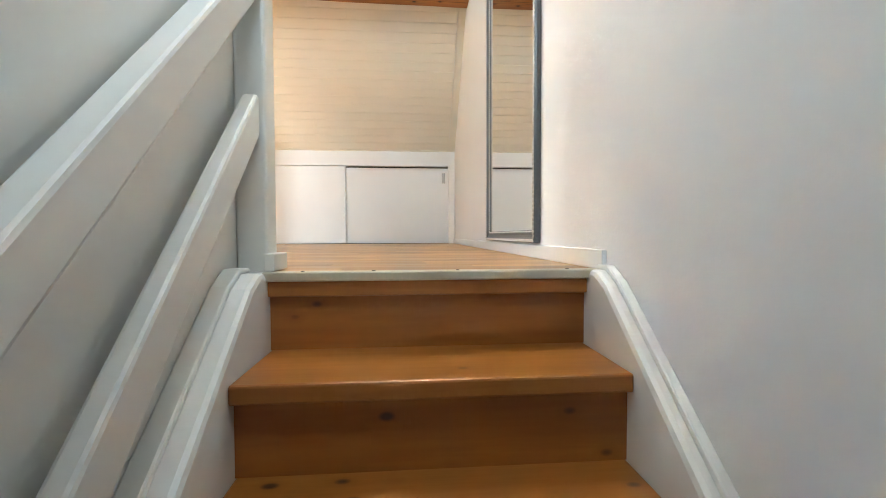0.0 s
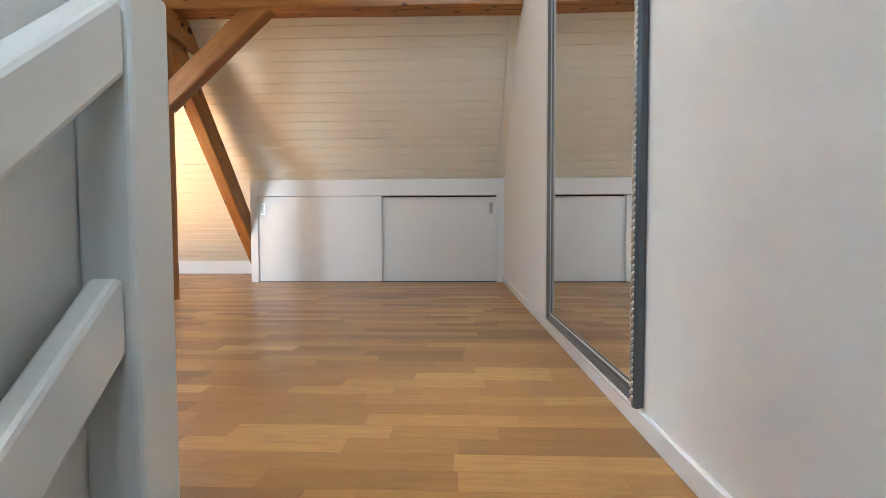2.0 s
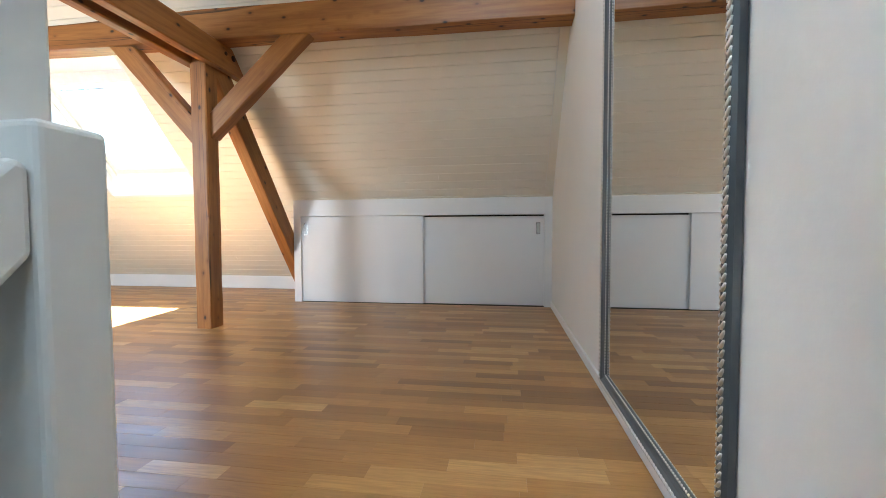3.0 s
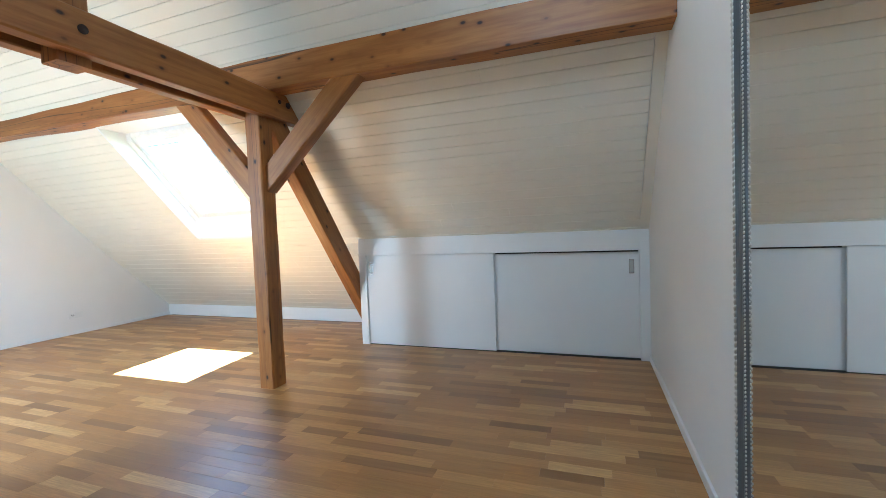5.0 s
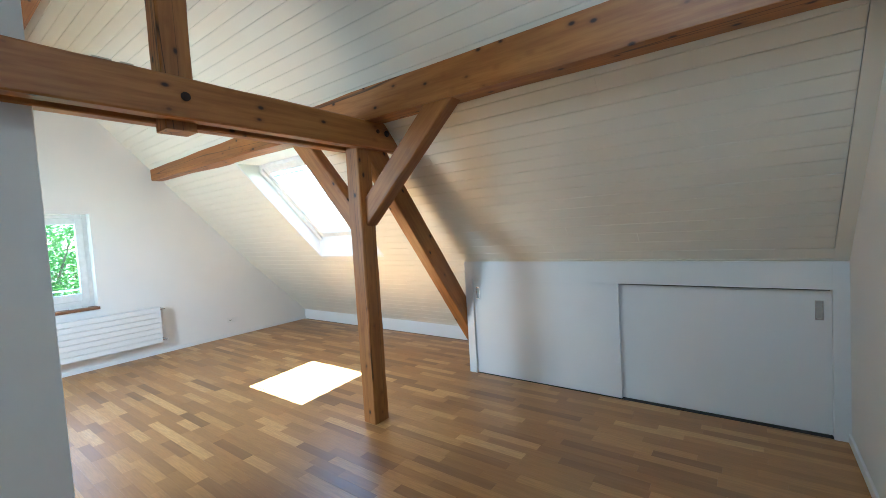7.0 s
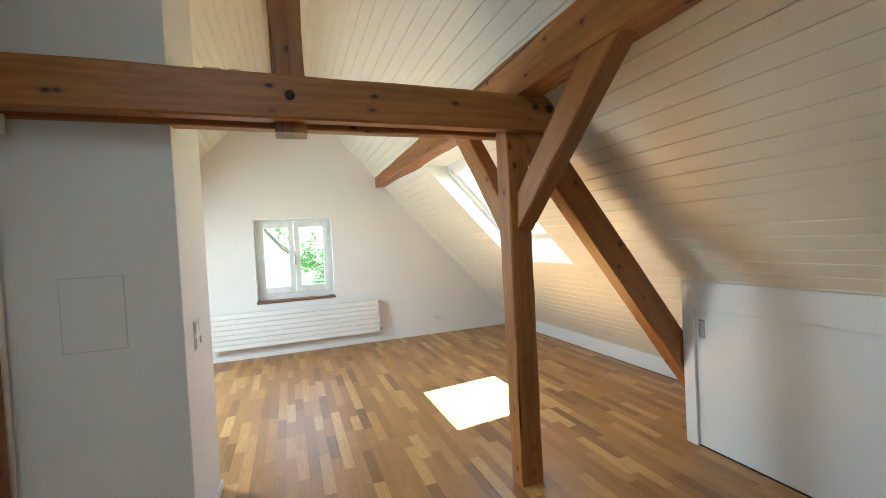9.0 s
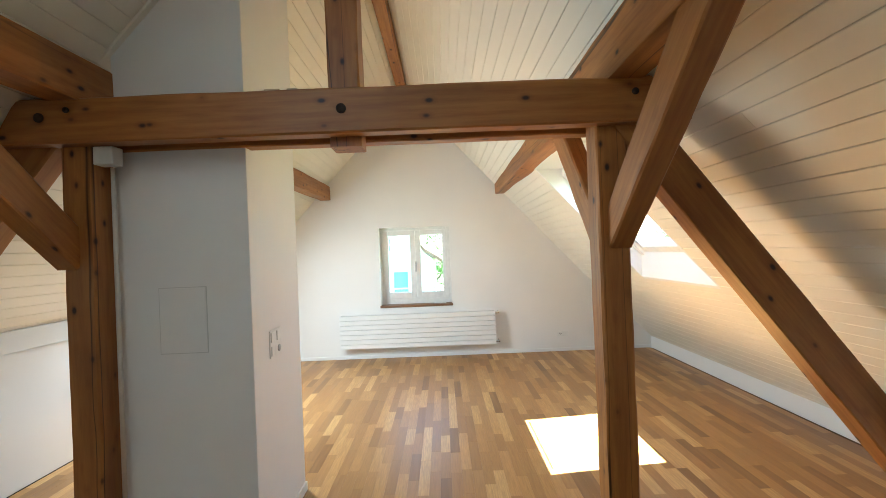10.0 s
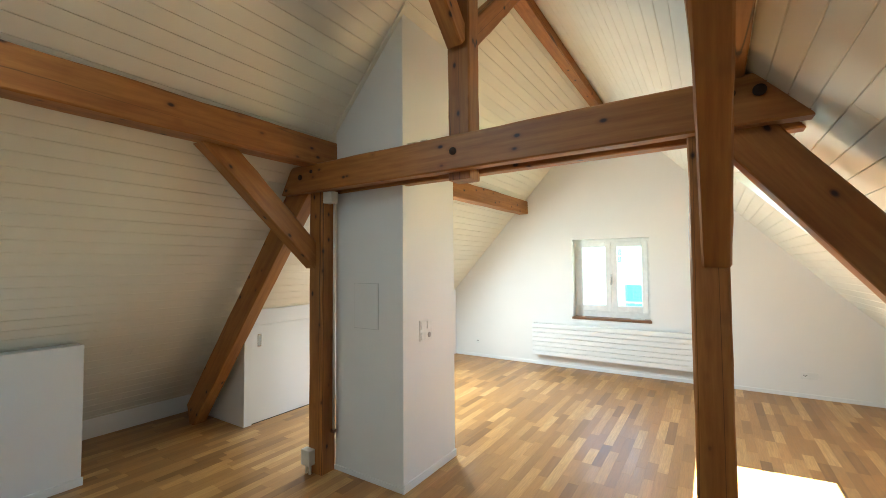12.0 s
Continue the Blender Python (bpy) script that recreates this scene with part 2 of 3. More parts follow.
def timber(name, p0, p1, wide, high, mat=TIMBER, up=(0, 0, 1), cut0=0.0, cut1=0.0, wobble=0.004, seed=0, parent=None):
    """A hewn beam from p0 to p1 (middle line), wide across, high upwards; the cuts lean its ends (run along the beam from its lower to its upper side)."""
    p0, p1 = Vector(p0), Vector(p1)
    ax = (p1 - p0).normalized()
    side = Vector(up).cross(ax).normalized()
    top = ax.cross(side)
    L, n, c = (p1 - p0).length, max(4, int((p1 - p0).length / 0.12)), 0.008
    ring = ((-wide / 2 + c, -high / 2), (wide / 2 - c, -high / 2), (wide / 2, -high / 2 + c), (wide / 2, high / 2 - c),
            (wide / 2 - c, high / 2), (-wide / 2 + c, high / 2), (-wide / 2, high / 2 - c), (-wide / 2, -high / 2 + c))
    bm = bmesh.new()
    rings = []
    for i in range(n + 1):
        f = i / n
        row = []
        for k, (a, b) in enumerate(ring):
            lean = (cut0 * (1 - f) + cut1 * f) * (b / high + 0.5)
            q = Vector((f * 9 + seed * 3.1, k * 0.8, seed * 1.7))
            row.append(bm.verts.new((f * L + lean, a + wobble * noise.noise(q), b + wobble * noise.noise(q + Vector((9, 4, 2))))))
        rings.append(row)
    for r0, r1 in zip(rings, rings[1:]):
        for k in range(8):
            bm.faces.new((r0[k], r0[(k + 1) % 8], r1[(k + 1) % 8], r1[k]))
    bm.faces.new(rings[0][::-1])
    bm.faces.new(rings[-1])
    ob = finish(name, bm, mat)
    rot = Matrix((ax, side, top)).transposed().to_4x4()
    ob.matrix_basis = Matrix.Translation(p0) @ rot
    if parent:
        child(ob, parent)
    return ob


# ---- structure: floor slab, walls, roof ----
STAIR_L, STAIR_R, STAIR_Y = -0.478, X_E, 1.40
RISE, GOING = 0.205, 0.235
SHAFT_Z, SHAFT_Y = -1.845, -1.70

tagged(boxes("floor_slab", UNDERLAY, [(X_W - 0.3, STAIR_L - 0.10, EAVE_S - 0.2, EAVE_N + 0.2, -0.26, -0.012), (STAIR_L, X_E + 0.2, STAIR_Y + 0.03, EAVE_N + 0.2, -0.26, -0.012), (STAIR_L - 0.10, STAIR_L, 1.527, EAVE_N + 0.2, -0.26, -0.012)]),
       "dark underlay slab beneath the oak parquet", "floor", kind="structure")


def roof_poly(y0, y1, low=0.0, high=ROOF):
    """A strip of the roof between two places, from low to high above its room side."""
    ys = [y0] + [k for k in (KINK_S, KINK_N) if min(y0, y1) < k < max(y0, y1)] + [y1]
    return [(y, z_roof(y) + low) for y in ys] + [(y, z_roof(y) + high) for y in reversed(ys)]


# east gable beside the stairs
def gable(y0, y1, bottom):
    ys = sorted({y0, y1, *[k for k in (KINK_S, RIDGE_Y, KINK_N) if y0 < k < y1]})
    return [(y0, bottom), (y1, bottom)] + [(y, z_roof(y) + 0.1) for y in reversed(ys)]


tagged(prisms("wall_east", WALL, "x", [(gable(STAIR_Y, EAVE_N + 0.1, -0.26), X_E, X_E + 0.25), ([(SHAFT_Y, SHAFT_Z - 0.1)] + [(STAIR_Y, SHAFT_Z - 0.1)] + gable(EAVE_S - 0.05, STAIR_Y, 0)[2:] + [(SHAFT_Y, 0.4)], X_E, X_E + 0.25)]),
       "smooth white plastered gable wall beside the stairs", "wall", kind="structure")

WIN_Y0, WIN_Y1, WIN_Z0, WIN_Z1 = 2.365, 3.375, 0.735, 1.845
WALL_W = 0.42
tagged(prisms("wall_west", WALL, "x", [
    (gable(EAVE_S - 0.1, WIN_Y0, -0.26), X_W - WALL_W, X_W), (gable(WIN_Y1, EAVE_N + 0.1, -0.26), X_W - WALL_W, X_W),
    ([(WIN_Y0, -0.26), (WIN_Y1, -0.26), (WIN_Y1, WIN_Z0), (WIN_Y0, WIN_Z0)], X_W - WALL_W, X_W),
    ([(WIN_Y0, WIN_Z1), (WIN_Y1, WIN_Z1), (WIN_Y1, z_roof(WIN_Y1) + 0.1), (RIDGE_Y, RIDGE_Z + 0.1), (WIN_Y0, z_roof(WIN_Y0) + 0.1)], X_W - WALL_W, X_W)]),
    "white plastered gable wall with a small casement window", "wall", kind="structure")

KNEE_N, KNEE_S = z_roof(EAVE_N), z_roof(EAVE_S)
tagged(boxes("wall_north", LACQUER, [(X_W, X_E, EAVE_N - 0.012, EAVE_N + 0.2, 0.0, KNEE_N + 0.02)]), "low white knee wall under the roof slope", "wall", kind="structure")
tagged(boxes("wall_south", LACQUER, [(X_W, STAIR_L - 0.1, EAVE_S - 0.2, EAVE_S + 0.012, 0.0, KNEE_S + 0.02)]), "low white knee wall under the roof slope", "wall", kind="structure")

# the stair shaft below the attic floor
tagged(boxes("wall_shaft", WALL, [(STAIR_L - 0.10, X_E + 0.2, SHAFT_Y - 0.2, SHAFT_Y, SHAFT_Z - 0.1, 0.4), (STAIR_L - 0.10, STAIR_L, SHAFT_Y, 1.60, SHAFT_Z - 0.1, -0.27),
                                  (STAIR_L, X_E, SHAFT_Y, EAVE_S - 0.20, 0.30, 0.45), (STAIR_L, X_E, 1.52, 1.62, SHAFT_Z - 0.1, -0.27), (STAIR_L - 0.1, STAIR_L, SHAFT_Y, EAVE_S - 0.2, -0.26, 0.45)]),
       "white plastered walls round the stairwell", "wall", kind="structure")
tagged(boxes("floor_lower", STAIR_WOOD, [(STAIR_L, X_E, SHAFT_Y, 1.50, SHAFT_Z - 0.1, SHAFT_Z)]), "brown wooden floor at the foot of the stairs", "floor", kind="structure")

# roof: slabs with the hole of the roof window
SKY_X0, SKY_X1, SKY_Y0, SKY_Y1 = -4.31, -3.21, 4.20, 5.185
# TOP and STA: holes of the two added, unseen roof windows
TOP_X0, TOP_X1, TOP_Y0, TOP_Y1 = -0.55, 0.23, 2.42, 1.80
STA_Y0, STA_Y1 = 0.85, 0.45
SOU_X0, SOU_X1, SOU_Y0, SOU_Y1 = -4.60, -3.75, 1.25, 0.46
GR = (RIDGE_Z - KINK_Z) / (KINK_N - RIDGE_Y)
LIN = 0.02


def slab_upper(y_cut, sign=1):
    z = z_roof(y_cut)
    return [(RIDGE_Y, RIDGE_Z + 0.02), (y_cut, z + 0.02), (y_cut + sign * (ROOF - 0.02) / GR, z + 0.02), (RIDGE_Y, RIDGE_Z + ROOF)]


out = X_W - 0.6
tagged(prisms("roof_north", WALL, "x", [
    (roof_poly(RIDGE_Y, EAVE_N + 0.25, 0.02), out, SKY_X0 - LIN), (roof_poly(RIDGE_Y, EAVE_N + 0.25, 0.02), SKY_X1 + LIN, X_E + 0.5),
    (slab_upper(SKY_Y0 - LIN), SKY_X0 - LIN, SKY_X1 + LIN), (roof_poly(SKY_Y1 + LIN, EAVE_N + 0.25, 0.02), SKY_X0 - LIN, SKY_X1 + LIN)]),
    "roof slab behind the painted boards", "roof", kind="structure")
strips = []
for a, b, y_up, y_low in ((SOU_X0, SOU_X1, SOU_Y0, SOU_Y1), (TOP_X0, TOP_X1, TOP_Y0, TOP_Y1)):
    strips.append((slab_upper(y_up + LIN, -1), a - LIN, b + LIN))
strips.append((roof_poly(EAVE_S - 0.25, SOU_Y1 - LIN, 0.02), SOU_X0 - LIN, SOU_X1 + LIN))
strips.append((roof_poly(EAVE_S - 0.25, STA_Y1 - LIN, 0.02), TOP_X0 - LIN, TOP_X1 + LIN))
y_a, y_b = STA_Y0 + LIN, TOP_Y1 - LIN
strips.append(([(y_a, z_roof(y_a) + 0.02), (y_b, z_roof(y_b) + 0.02), (y_b, z_roof(y_b) + ROOF), (y_a - (ROOF - 0.02) / GR, z_roof(y_a) + 0.02)], TOP_X0 - LIN, TOP_X1 + LIN))
for a, b in ((out, SOU_X0 - LIN), (SOU_X1 + LIN, TOP_X0 - LIN), (TOP_X1 + LIN, X_E + 0.5)):
    strips.append((roof_poly(EAVE_S - 0.25, RIDGE_Y, 0.02), a, b))
tagged(prisms("roof_south", WALL, "x", strips), "roof slab behind the painted boards", "roof", kind="structure")


def boarding(name, north):
    """Tongued and grooved boards along the roof, one mesh, with a plain edge strip along the east gable."""
    bm = bmesh.new()
    sign = 1 if north else -1
    end = EAVE_N if north else EAVE_S
    pitch = 0.092
    ys = [RIDGE_Y]
    while sign * (end - ys[-1]) > 0.03:
        step = pitch / math.hypot(1, GR if abs(ys[-1] - RIDGE_Y) < KINK_N - RIDGE_Y else 1.0)
        ys.append(ys[-1] + sign * step)
    rnd = random.Random(5 if north else 6)
    for a, b in zip(ys, ys[1:]):
        pa, pb = Vector((a, z_roof(a))), Vector((b, z_roof(b)))
        d = (pb - pa).normalized()
        nrm = Vector((d.y, -d.x))
        if nrm.y < 0:
            nrm = -nrm
        lift = rnd.uniform(0, 0.0012)
        g, c = 0.0005, 0.0030
        w = (pb - pa).length
        prof = [pa + d * s + nrm * (h + lift) for s, h in ((g, 0.004), (g + c, 0.0), (w - g - c, 0.0), (w - g, 0.004), (w - g, 0.018), (g, 0.018))]
        poly = [tuple(p) for p in prof]
        spans = [(X_W, X_E - 0.0712)]
        mid = (a + b) / 2
        if north and SKY_Y0 < mid < SKY_Y1 + 0.02:
            spans = [(X_W, SKY_X0 - 0.004), (SKY_X1 + 0.004, X_E - 0.075)]
        if not north:
            for h0, h1, y_up, y_low in ((SOU_X0, SOU_X1, SOU_Y0, SOU_Y1), (TOP_X0, TOP_X1, TOP_Y0, TOP_Y1), (TOP_X0, TOP_X1, STA_Y0, STA_Y1)):
                if y_low - 0.02 < mid < y_up:
                    last = spans.pop()
                    spans += [(last[0], h0 - 0.004), (h1 + 0.004, last[1])]
        for x0, x1 in spans:
            if rnd.random() < 0.30 and x1 - x0 > 3:
                j = rnd.uniform(x0 + 1, x1 - 1)
                add_prism(bm, poly, "x", x0, j - 0.0008)
                add_prism(bm, poly, "x", j + 0.0008, x1)
            else:
                add_prism(bm, poly, "x", x0, x1)
        strip = [tuple(p + nrm * 0.001) for p in (pa, pb, pb + nrm * 0.017, pa + nrm * 0.017)]
        add_prism(bm, strip, "x", X_E - 0.071, X_E)
    return tagged(finish(name, bm, BOARD), "sloping ceiling of cream painted tongue and groove boards", "ceiling", kind="structure")


boarding("ceiling_north", True)
boarding("ceiling_south", False)


# ---- windows ----
def roof_window(name, label, x0, x1, y_top, y_low, glass=GLASS):
    """A lined roof window: its lining is level at the top and upright at the bottom."""
    sign = 1 if y_low > y_top else -1
    win = base_at(name, (x0 + x1) / 2, y_low, z_roof(y_low), label=label, category="roof window", kind="structure")
    z0, z1 = z_roof(y_top), z_roof(y_low)
    run = sign * ROOF / GR
    e = sign * 0.02
    side = [(y_top, z0), (y_low, z1), (y_low, z1 + ROOF - 0.01), (y_top + run, z0)]
    prisms("lining", LACQUER, "x", [(side, x0 - LIN, x0)], win)
    prisms("lining", LACQUER, "x", [(side, x1, x1 + LIN)], win)
    prisms("lining", LACQUER, "x", [([(y_top - e * 0.9, z0), (y_top + run, z0), (y_top + run, z0 + 0.02), (y_top - e * 0.9, z0 + 0.0205)], x0, x1)], win)
    prisms("sill", LACQUER, "x", [([(y_low, z1), (y_low + e, z1 - 0.0216), (y_low + e, z1 + ROOF - 0.03), (y_low, z1 + ROOF - 0.01)], x0, x1)], win)
    ya, yb = y_top + run - e, y_low + e / 2

    def bar(y0, y1, lo, hi):
        return [(y0, z_roof(y0) + lo), (y1, z_roof(y1) + lo), (y1, z_roof(y1) + hi), (y0, z_roof(y0) + hi)]
    fw = 0.06
    prisms("frame", PLASTIC, "x", [(bar(ya, yb, 0.205, 0.31), x0, x0 + fw), (bar(ya, yb, 0.205, 0.31), x1 - fw, x1)], win, 0.004)
    xa, xb = x0 + fw + 0.002, x1 - fw - 0.002
    prisms("sash", PLASTIC, "x", [(bar(ya, yb, 0.24, 0.32), xa, xa + 0.055), (bar(ya, yb, 0.24, 0.32), xb - 0.055, xb),
                                  (bar(ya, ya + 3 * e, 0.24, 0.32), xa + 0.055, xb - 0.055), (bar(yb - 2.5 * e, yb, 0.24, 0.32), xa + 0.055, xb - 0.055)], win, 0.004)
    pane = prisms("pane", glass, "x", [(bar(ya + 2.5 * e, yb - 2 * e, 0.270, 0.279), xa + 0.05, xb - 0.05)], win)
    pane.visible_shadow = glass is not GLASS
    yh = ya + 3.75 * e
    rod("handle", CHROME, (x0 + 0.16, yh, z_roof(yh) + 0.225), (x1 - 0.16, yh, z_roof(yh) + 0.225), 0.008, win)


roof_window("window_1", "closed white-lined roof window in the boarded slope", SKY_X0, SKY_X1, SKY_Y0, SKY_Y1)
# the next two are added out of view, as openings for the fill lamps
roof_window("added_window_3", "unseen added roof window, closed, white-lined and frosted, high in the slope", TOP_X0, TOP_X1, TOP_Y0, TOP_Y1, FROSTED)
roof_window("added_window_5", "unseen added roof window, closed, white-lined and frosted, above the stairs", TOP_X0, TOP_X1, STA_Y0, STA_Y1, FROSTED)
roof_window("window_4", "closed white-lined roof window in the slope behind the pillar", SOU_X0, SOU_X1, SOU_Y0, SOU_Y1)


def casement():
    win = base_at("window_2", X_W - 0.1, 2.87, WIN_Z0, label="closed white double casement window with a brown sill", category="window", kind="structure")
    xf = X_W - 0.14
    f = 0.05
    boxes("frame", PLASTIC, [(xf - 0.07, xf, WIN_Y0, WIN_Y0 + f, WIN_Z0, WIN_Z1), (xf - 0.07, xf, WIN_Y1 - f, WIN_Y1, WIN_Z0, WIN_Z1),
                             (xf - 0.07, xf, WIN_Y0 + f, WIN_Y1 - f, WIN_Z1 - f, WIN_Z1), (xf - 0.07, xf, WIN_Y0 + f, WIN_Y1 - f, WIN_Z0, WIN_Z0 + 0.095)], win, 0.004)
    mid = (WIN_Y0 + WIN_Y1) / 2
    za, zb, s = WIN_Z0 + 0.085, WIN_Z1 - 0.04, 0.075
    for y0, y1 in ((WIN_Y0 + 0.04, mid - 0.002), (mid + 0.002, WIN_Y1 - 0.04)):
        boxes("sash", PLASTIC, [(xf - 0.05, xf + 0.014, y0, y0 + s, za, zb), (xf - 0.05, xf + 0.014, y1 - s, y1, za, zb),
                                (xf - 0.05, xf + 0.014, y0 + s, y1 - s, zb - s, zb), (xf - 0.05, xf + 0.014, y0 + s, y1 - s, za, za + s + 0.015)], win, 0.005)
        p = boxes("pane", GLASS, [(xf - 0.024, xf - 0.016, y0 + s - 0.01, y1 - s + 0.01, za + s, zb - s + 0.01)], win)
        p.visible_shadow = False
        boxes("guard_bar", PLASTIC, [(xf - 0.16, xf - 0.13, y0 + s - 0.04, y1 - s + 0.04, za + s + 0.045, za + s + 0.065)], win, 0.003)
    boxes("handle", CHROME, [(xf + 0.014, xf + 0.022, mid - 0.014, mid + 0.014, 1.21, 1.35), (xf + 0.022, xf + 0.055, mid - 0.008, mid + 0.008, 1.30, 1.316), (xf + 0.045, xf + 0.058, mid - 0.010, mid + 0.010, 1.20, 1.316)], win, 0.003)
    boxes("sill", SILL_WOOD, [(X_W - 0.14, X_W + 0.022, WIN_Y0 - 0.012, WIN_Y1 + 0.012, WIN_Z0 - 0.026, WIN_Z0 + 0.006)], win, 0.005)


casement()
tagged(boxes("window_stay", PLASTIC, [(X_W - 0.09, X_W - 0.06, 3.12, 3.24, WIN_Z0 + 0.006, WIN_Z0 + 0.022), (X_W - 0.085, X_W - 0.055, 3.245, 3.29, WIN_Z0 + 0.006, WIN_Z0 + 0.030)], None, 0.003),
       "small white plastic window stay lying on the sill", "window stay")

# ---- skirting ----
sk = 0.055
tagged(boxes("baseboard", LACQUER, [(X_E - 0.014, X_E, STAIR_Y + 0.002, 5.25, 0.0, sk), (X_W, X_W + 0.012, 0.39, EAVE_N - 0.012, 0.0, 0.045)], None, 0.003),
       "low white painted skirting board along the walls", "skirting board", kind="structure")


# ---- roof timbers ----
POST_X0, POST_X1 = -2.32, -2.19
PX = (POST_X0 + POST_X1) / 2


def upright(y0, y1, label, seed):
    y = (y0 + y1) / 2
    return tagged(timber("post", (PX, y, 0.0), (PX, y, 2.20), POST_X1 - POST_X0, y1 - y0, up=(0, 1, 0), seed=seed, wobble=0.005), label, "post", "roof posts")


upright(3.98, 4.12, "brown knotty pine post standing on the parquet", 1)
upright(1.55, 1.69, "brown knotty pine post standing beside the white pillar", 2)
PEG = plain("dark_peg_end", (0.035, 0.016, 0.008), 0.75)
for i, x in enumerate((-2.170, -2.345)):
    beam = tagged(timber("tie_beam", (x, 1.30, 2.13), (x, 4.39, 2.13), 0.085, 0.20, cut0=0.12, cut1=-0.12, seed=3 + i, wobble=0.003), "brown pine tie beam with peg holes clasping the posts", "beam", "paired tie beams")
    face = x + 0.0425 if i == 0 else x - 0.0425
    for y, z, rad in ((1.52, 2.145, 0.021), (1.64, 2.175, 0.013), (2.845, 2.135, 0.022), (4.14, 2.16, 0.015), (4.23, 2.155, 0.023)):
        rod("peg", PEG, (face - 0.006, y, z), (face + 0.006, y, z), rad, beam, 14)
tagged(timber("king_post", (PX, 2.845, 1.985), (PX, 2.845, 3.66), 0.125, 0.145, up=(0, 1, 0), seed=5), "brown pine king post hanging through the tie beams", "post")
tagged(timber("purlin", (X_E, 4.08, 2.30), (X_W, 4.13, 2.385), 0.17, 0.23, seed=6, wobble=0.010), "thick brown pine purlin under the boarded slope", "beam", "purlins")
tagged(timber("purlin", (X_E, 1.625, 2.30), (-2.32, 1.625, 2.32), 0.15, 0.20, seed=7, wobble=0.008), "thick brown pine purlin ending at the white pillar", "beam", "purlins")
tagged(timber("purlin", (-2.97, 1.625, 2.33), (X_W, 1.625, 2.37), 0.15, 0.20, seed=8, wobble=0.008), "thick brown pine purlin reaching the gable wall", "beam", "purlins")
tagged(timber("ridge_beam", (X_E, RIDGE_Y, 3.66), (X_W, RIDGE_Y, 3.66), 0.12, 0.16, seed=9), "brown pine ridge beam under the roof peak", "beam")


def brace(p0, p1, wide, high, label, seed, up=(0, 0, 1), cuts=(0, 0)):
    return tagged(timber("brace", p0, p1, wide, high, up=up, seed=seed, cut0=cuts[0], cut1=cuts[1]), label, "brace", "timber braces")


for y, s in ((4.075, 10), (1.57, 13)):
    brace((-2.235, y, 1.53), (-1.42, y, 2.27), 0.105, 0.155, "slanting pine brace between post and purlin", s, cuts=(0.10, -0.15))
brace((-2.275, 4.065, 1.47), (-2.99, 4.065, 2.27), 0.105, 0.15, "slanting pine brace between post and purlin", 12, cuts=(0.10, -0.15))
brace((-2.2, 2.845, 2.80), (-1.30, 2.845, 3.66), 0.10, 0.14, "slanting pine brace between king post and ridge", 14)
brace((-2.3, 2.845, 2.87), (-3.12, 2.845, 3.66), 0.10, 0.14, "slanting pine brace between king post and ridge", 15)
tagged(timber("strut", (-2.245, 4.12, 2.10), (-2.245, 5.72, 0.0), 0.115, 0.185, seed=16, cut0=0.10, cut1=-0.145), "long slanting pine strut from post head to floor", "strut", "slanting struts")
tagged(timber("strut", (-2.245, 1.45, 2.10), (-2.245, -0.215, 0.0), 0.115, 0.21, seed=17, cut0=0.10, cut1=-0.145), "long slanting pine strut from post head to floor", "strut", "slanting struts")


# ---- pillar ----
def pillar():
    x0, x1, y0, y1 = -2.97, -2.32, 1.69, 2.33
    p = base_at("pillar", -2.645, 2.0, 0.0, label="white plastered chimney pillar rising to the roof", category="pillar", kind="structure")
    prisms("shaft", WALL, "x", [([(y0, 0), (y1, 0), (y1, z_roof(y1) + 0.05), (y0, z_roof(y0) + 0.05)], x0, x1)], p, 0.004)
    boxes("skirting", LACQUER, [(x0, x1 + 0.0, y1, y1 + 0.012, 0, sk), (x1, x1 + 0.010, y0, y1 + 0.012, 0, 0.035)], p, 0.002)
    prisms("cover_strip", BOARD, "x", [([(y0 - 0.02, z_roof(y0 - 0.02) - 0.022), (y1 + 0.05, z_roof(y1 + 0.05) - 0.022), (y1 + 0.05, z_roof(y1 + 0.05) + 0.0), (y0 - 0.02, z_roof(y0 - 0.02))], x1, x1 + 0.03)], p, 0.002)


pillar()
ap = base_at("access_panel", -2.32, 2.0, 1.05, label="flush white inspection panel in the pillar", category="access panel")
boxes("gap", plain("grey_joint", (0.64, 0.63, 0.61), 0.7), [(-2.32, -2.3175, 1.884, 2.116, 1.045, 1.367)], ap)
boxes("cover", WALL, [(-2.32, -2.314, 1.888, 2.112, 1.049, 1.363)], ap, 0.002)


def wall_plate(name, label, y, z, cols, rows, holes):
    """A white plate on the west gable, with square inserts and dark pin holes."""
    e = base_at(name, X_W, y, z, label=label, category="socket", group="wall sockets")
    w, h = 0.075 * cols, 0.075 * rows
    boxes("plate", PLASTIC, [(X_W, X_W + 0.007, y - w / 2, y + w / 2, z - h / 2, z + h / 2)], e, 0.003)
    for c in range(cols):
        cy = y - w / 2 + 0.0375 + 0.075 * c
        boxes("insert", PLASTIC, [(X_W + 0.007, X_W + 0.0095, cy - 0.027, cy + 0.027, z - 0.027, z + 0.027)], e, 0.002)
        if holes[c]:
            boxes("pin_hole", DARK, [(X_W + 0.0095, X_W + 0.0103, cy + o - 0.0045, cy + o + 0.0045, z + q - 0.0045, z + q + 0.0045) for o, q in ((-0.012, 0.003), (0.012, 0.003), (0, -0.006))], e)


wall_plate("wall_socket", "white double wall socket low on the gable", 4.93, 0.245, 2, 1, (True, False))
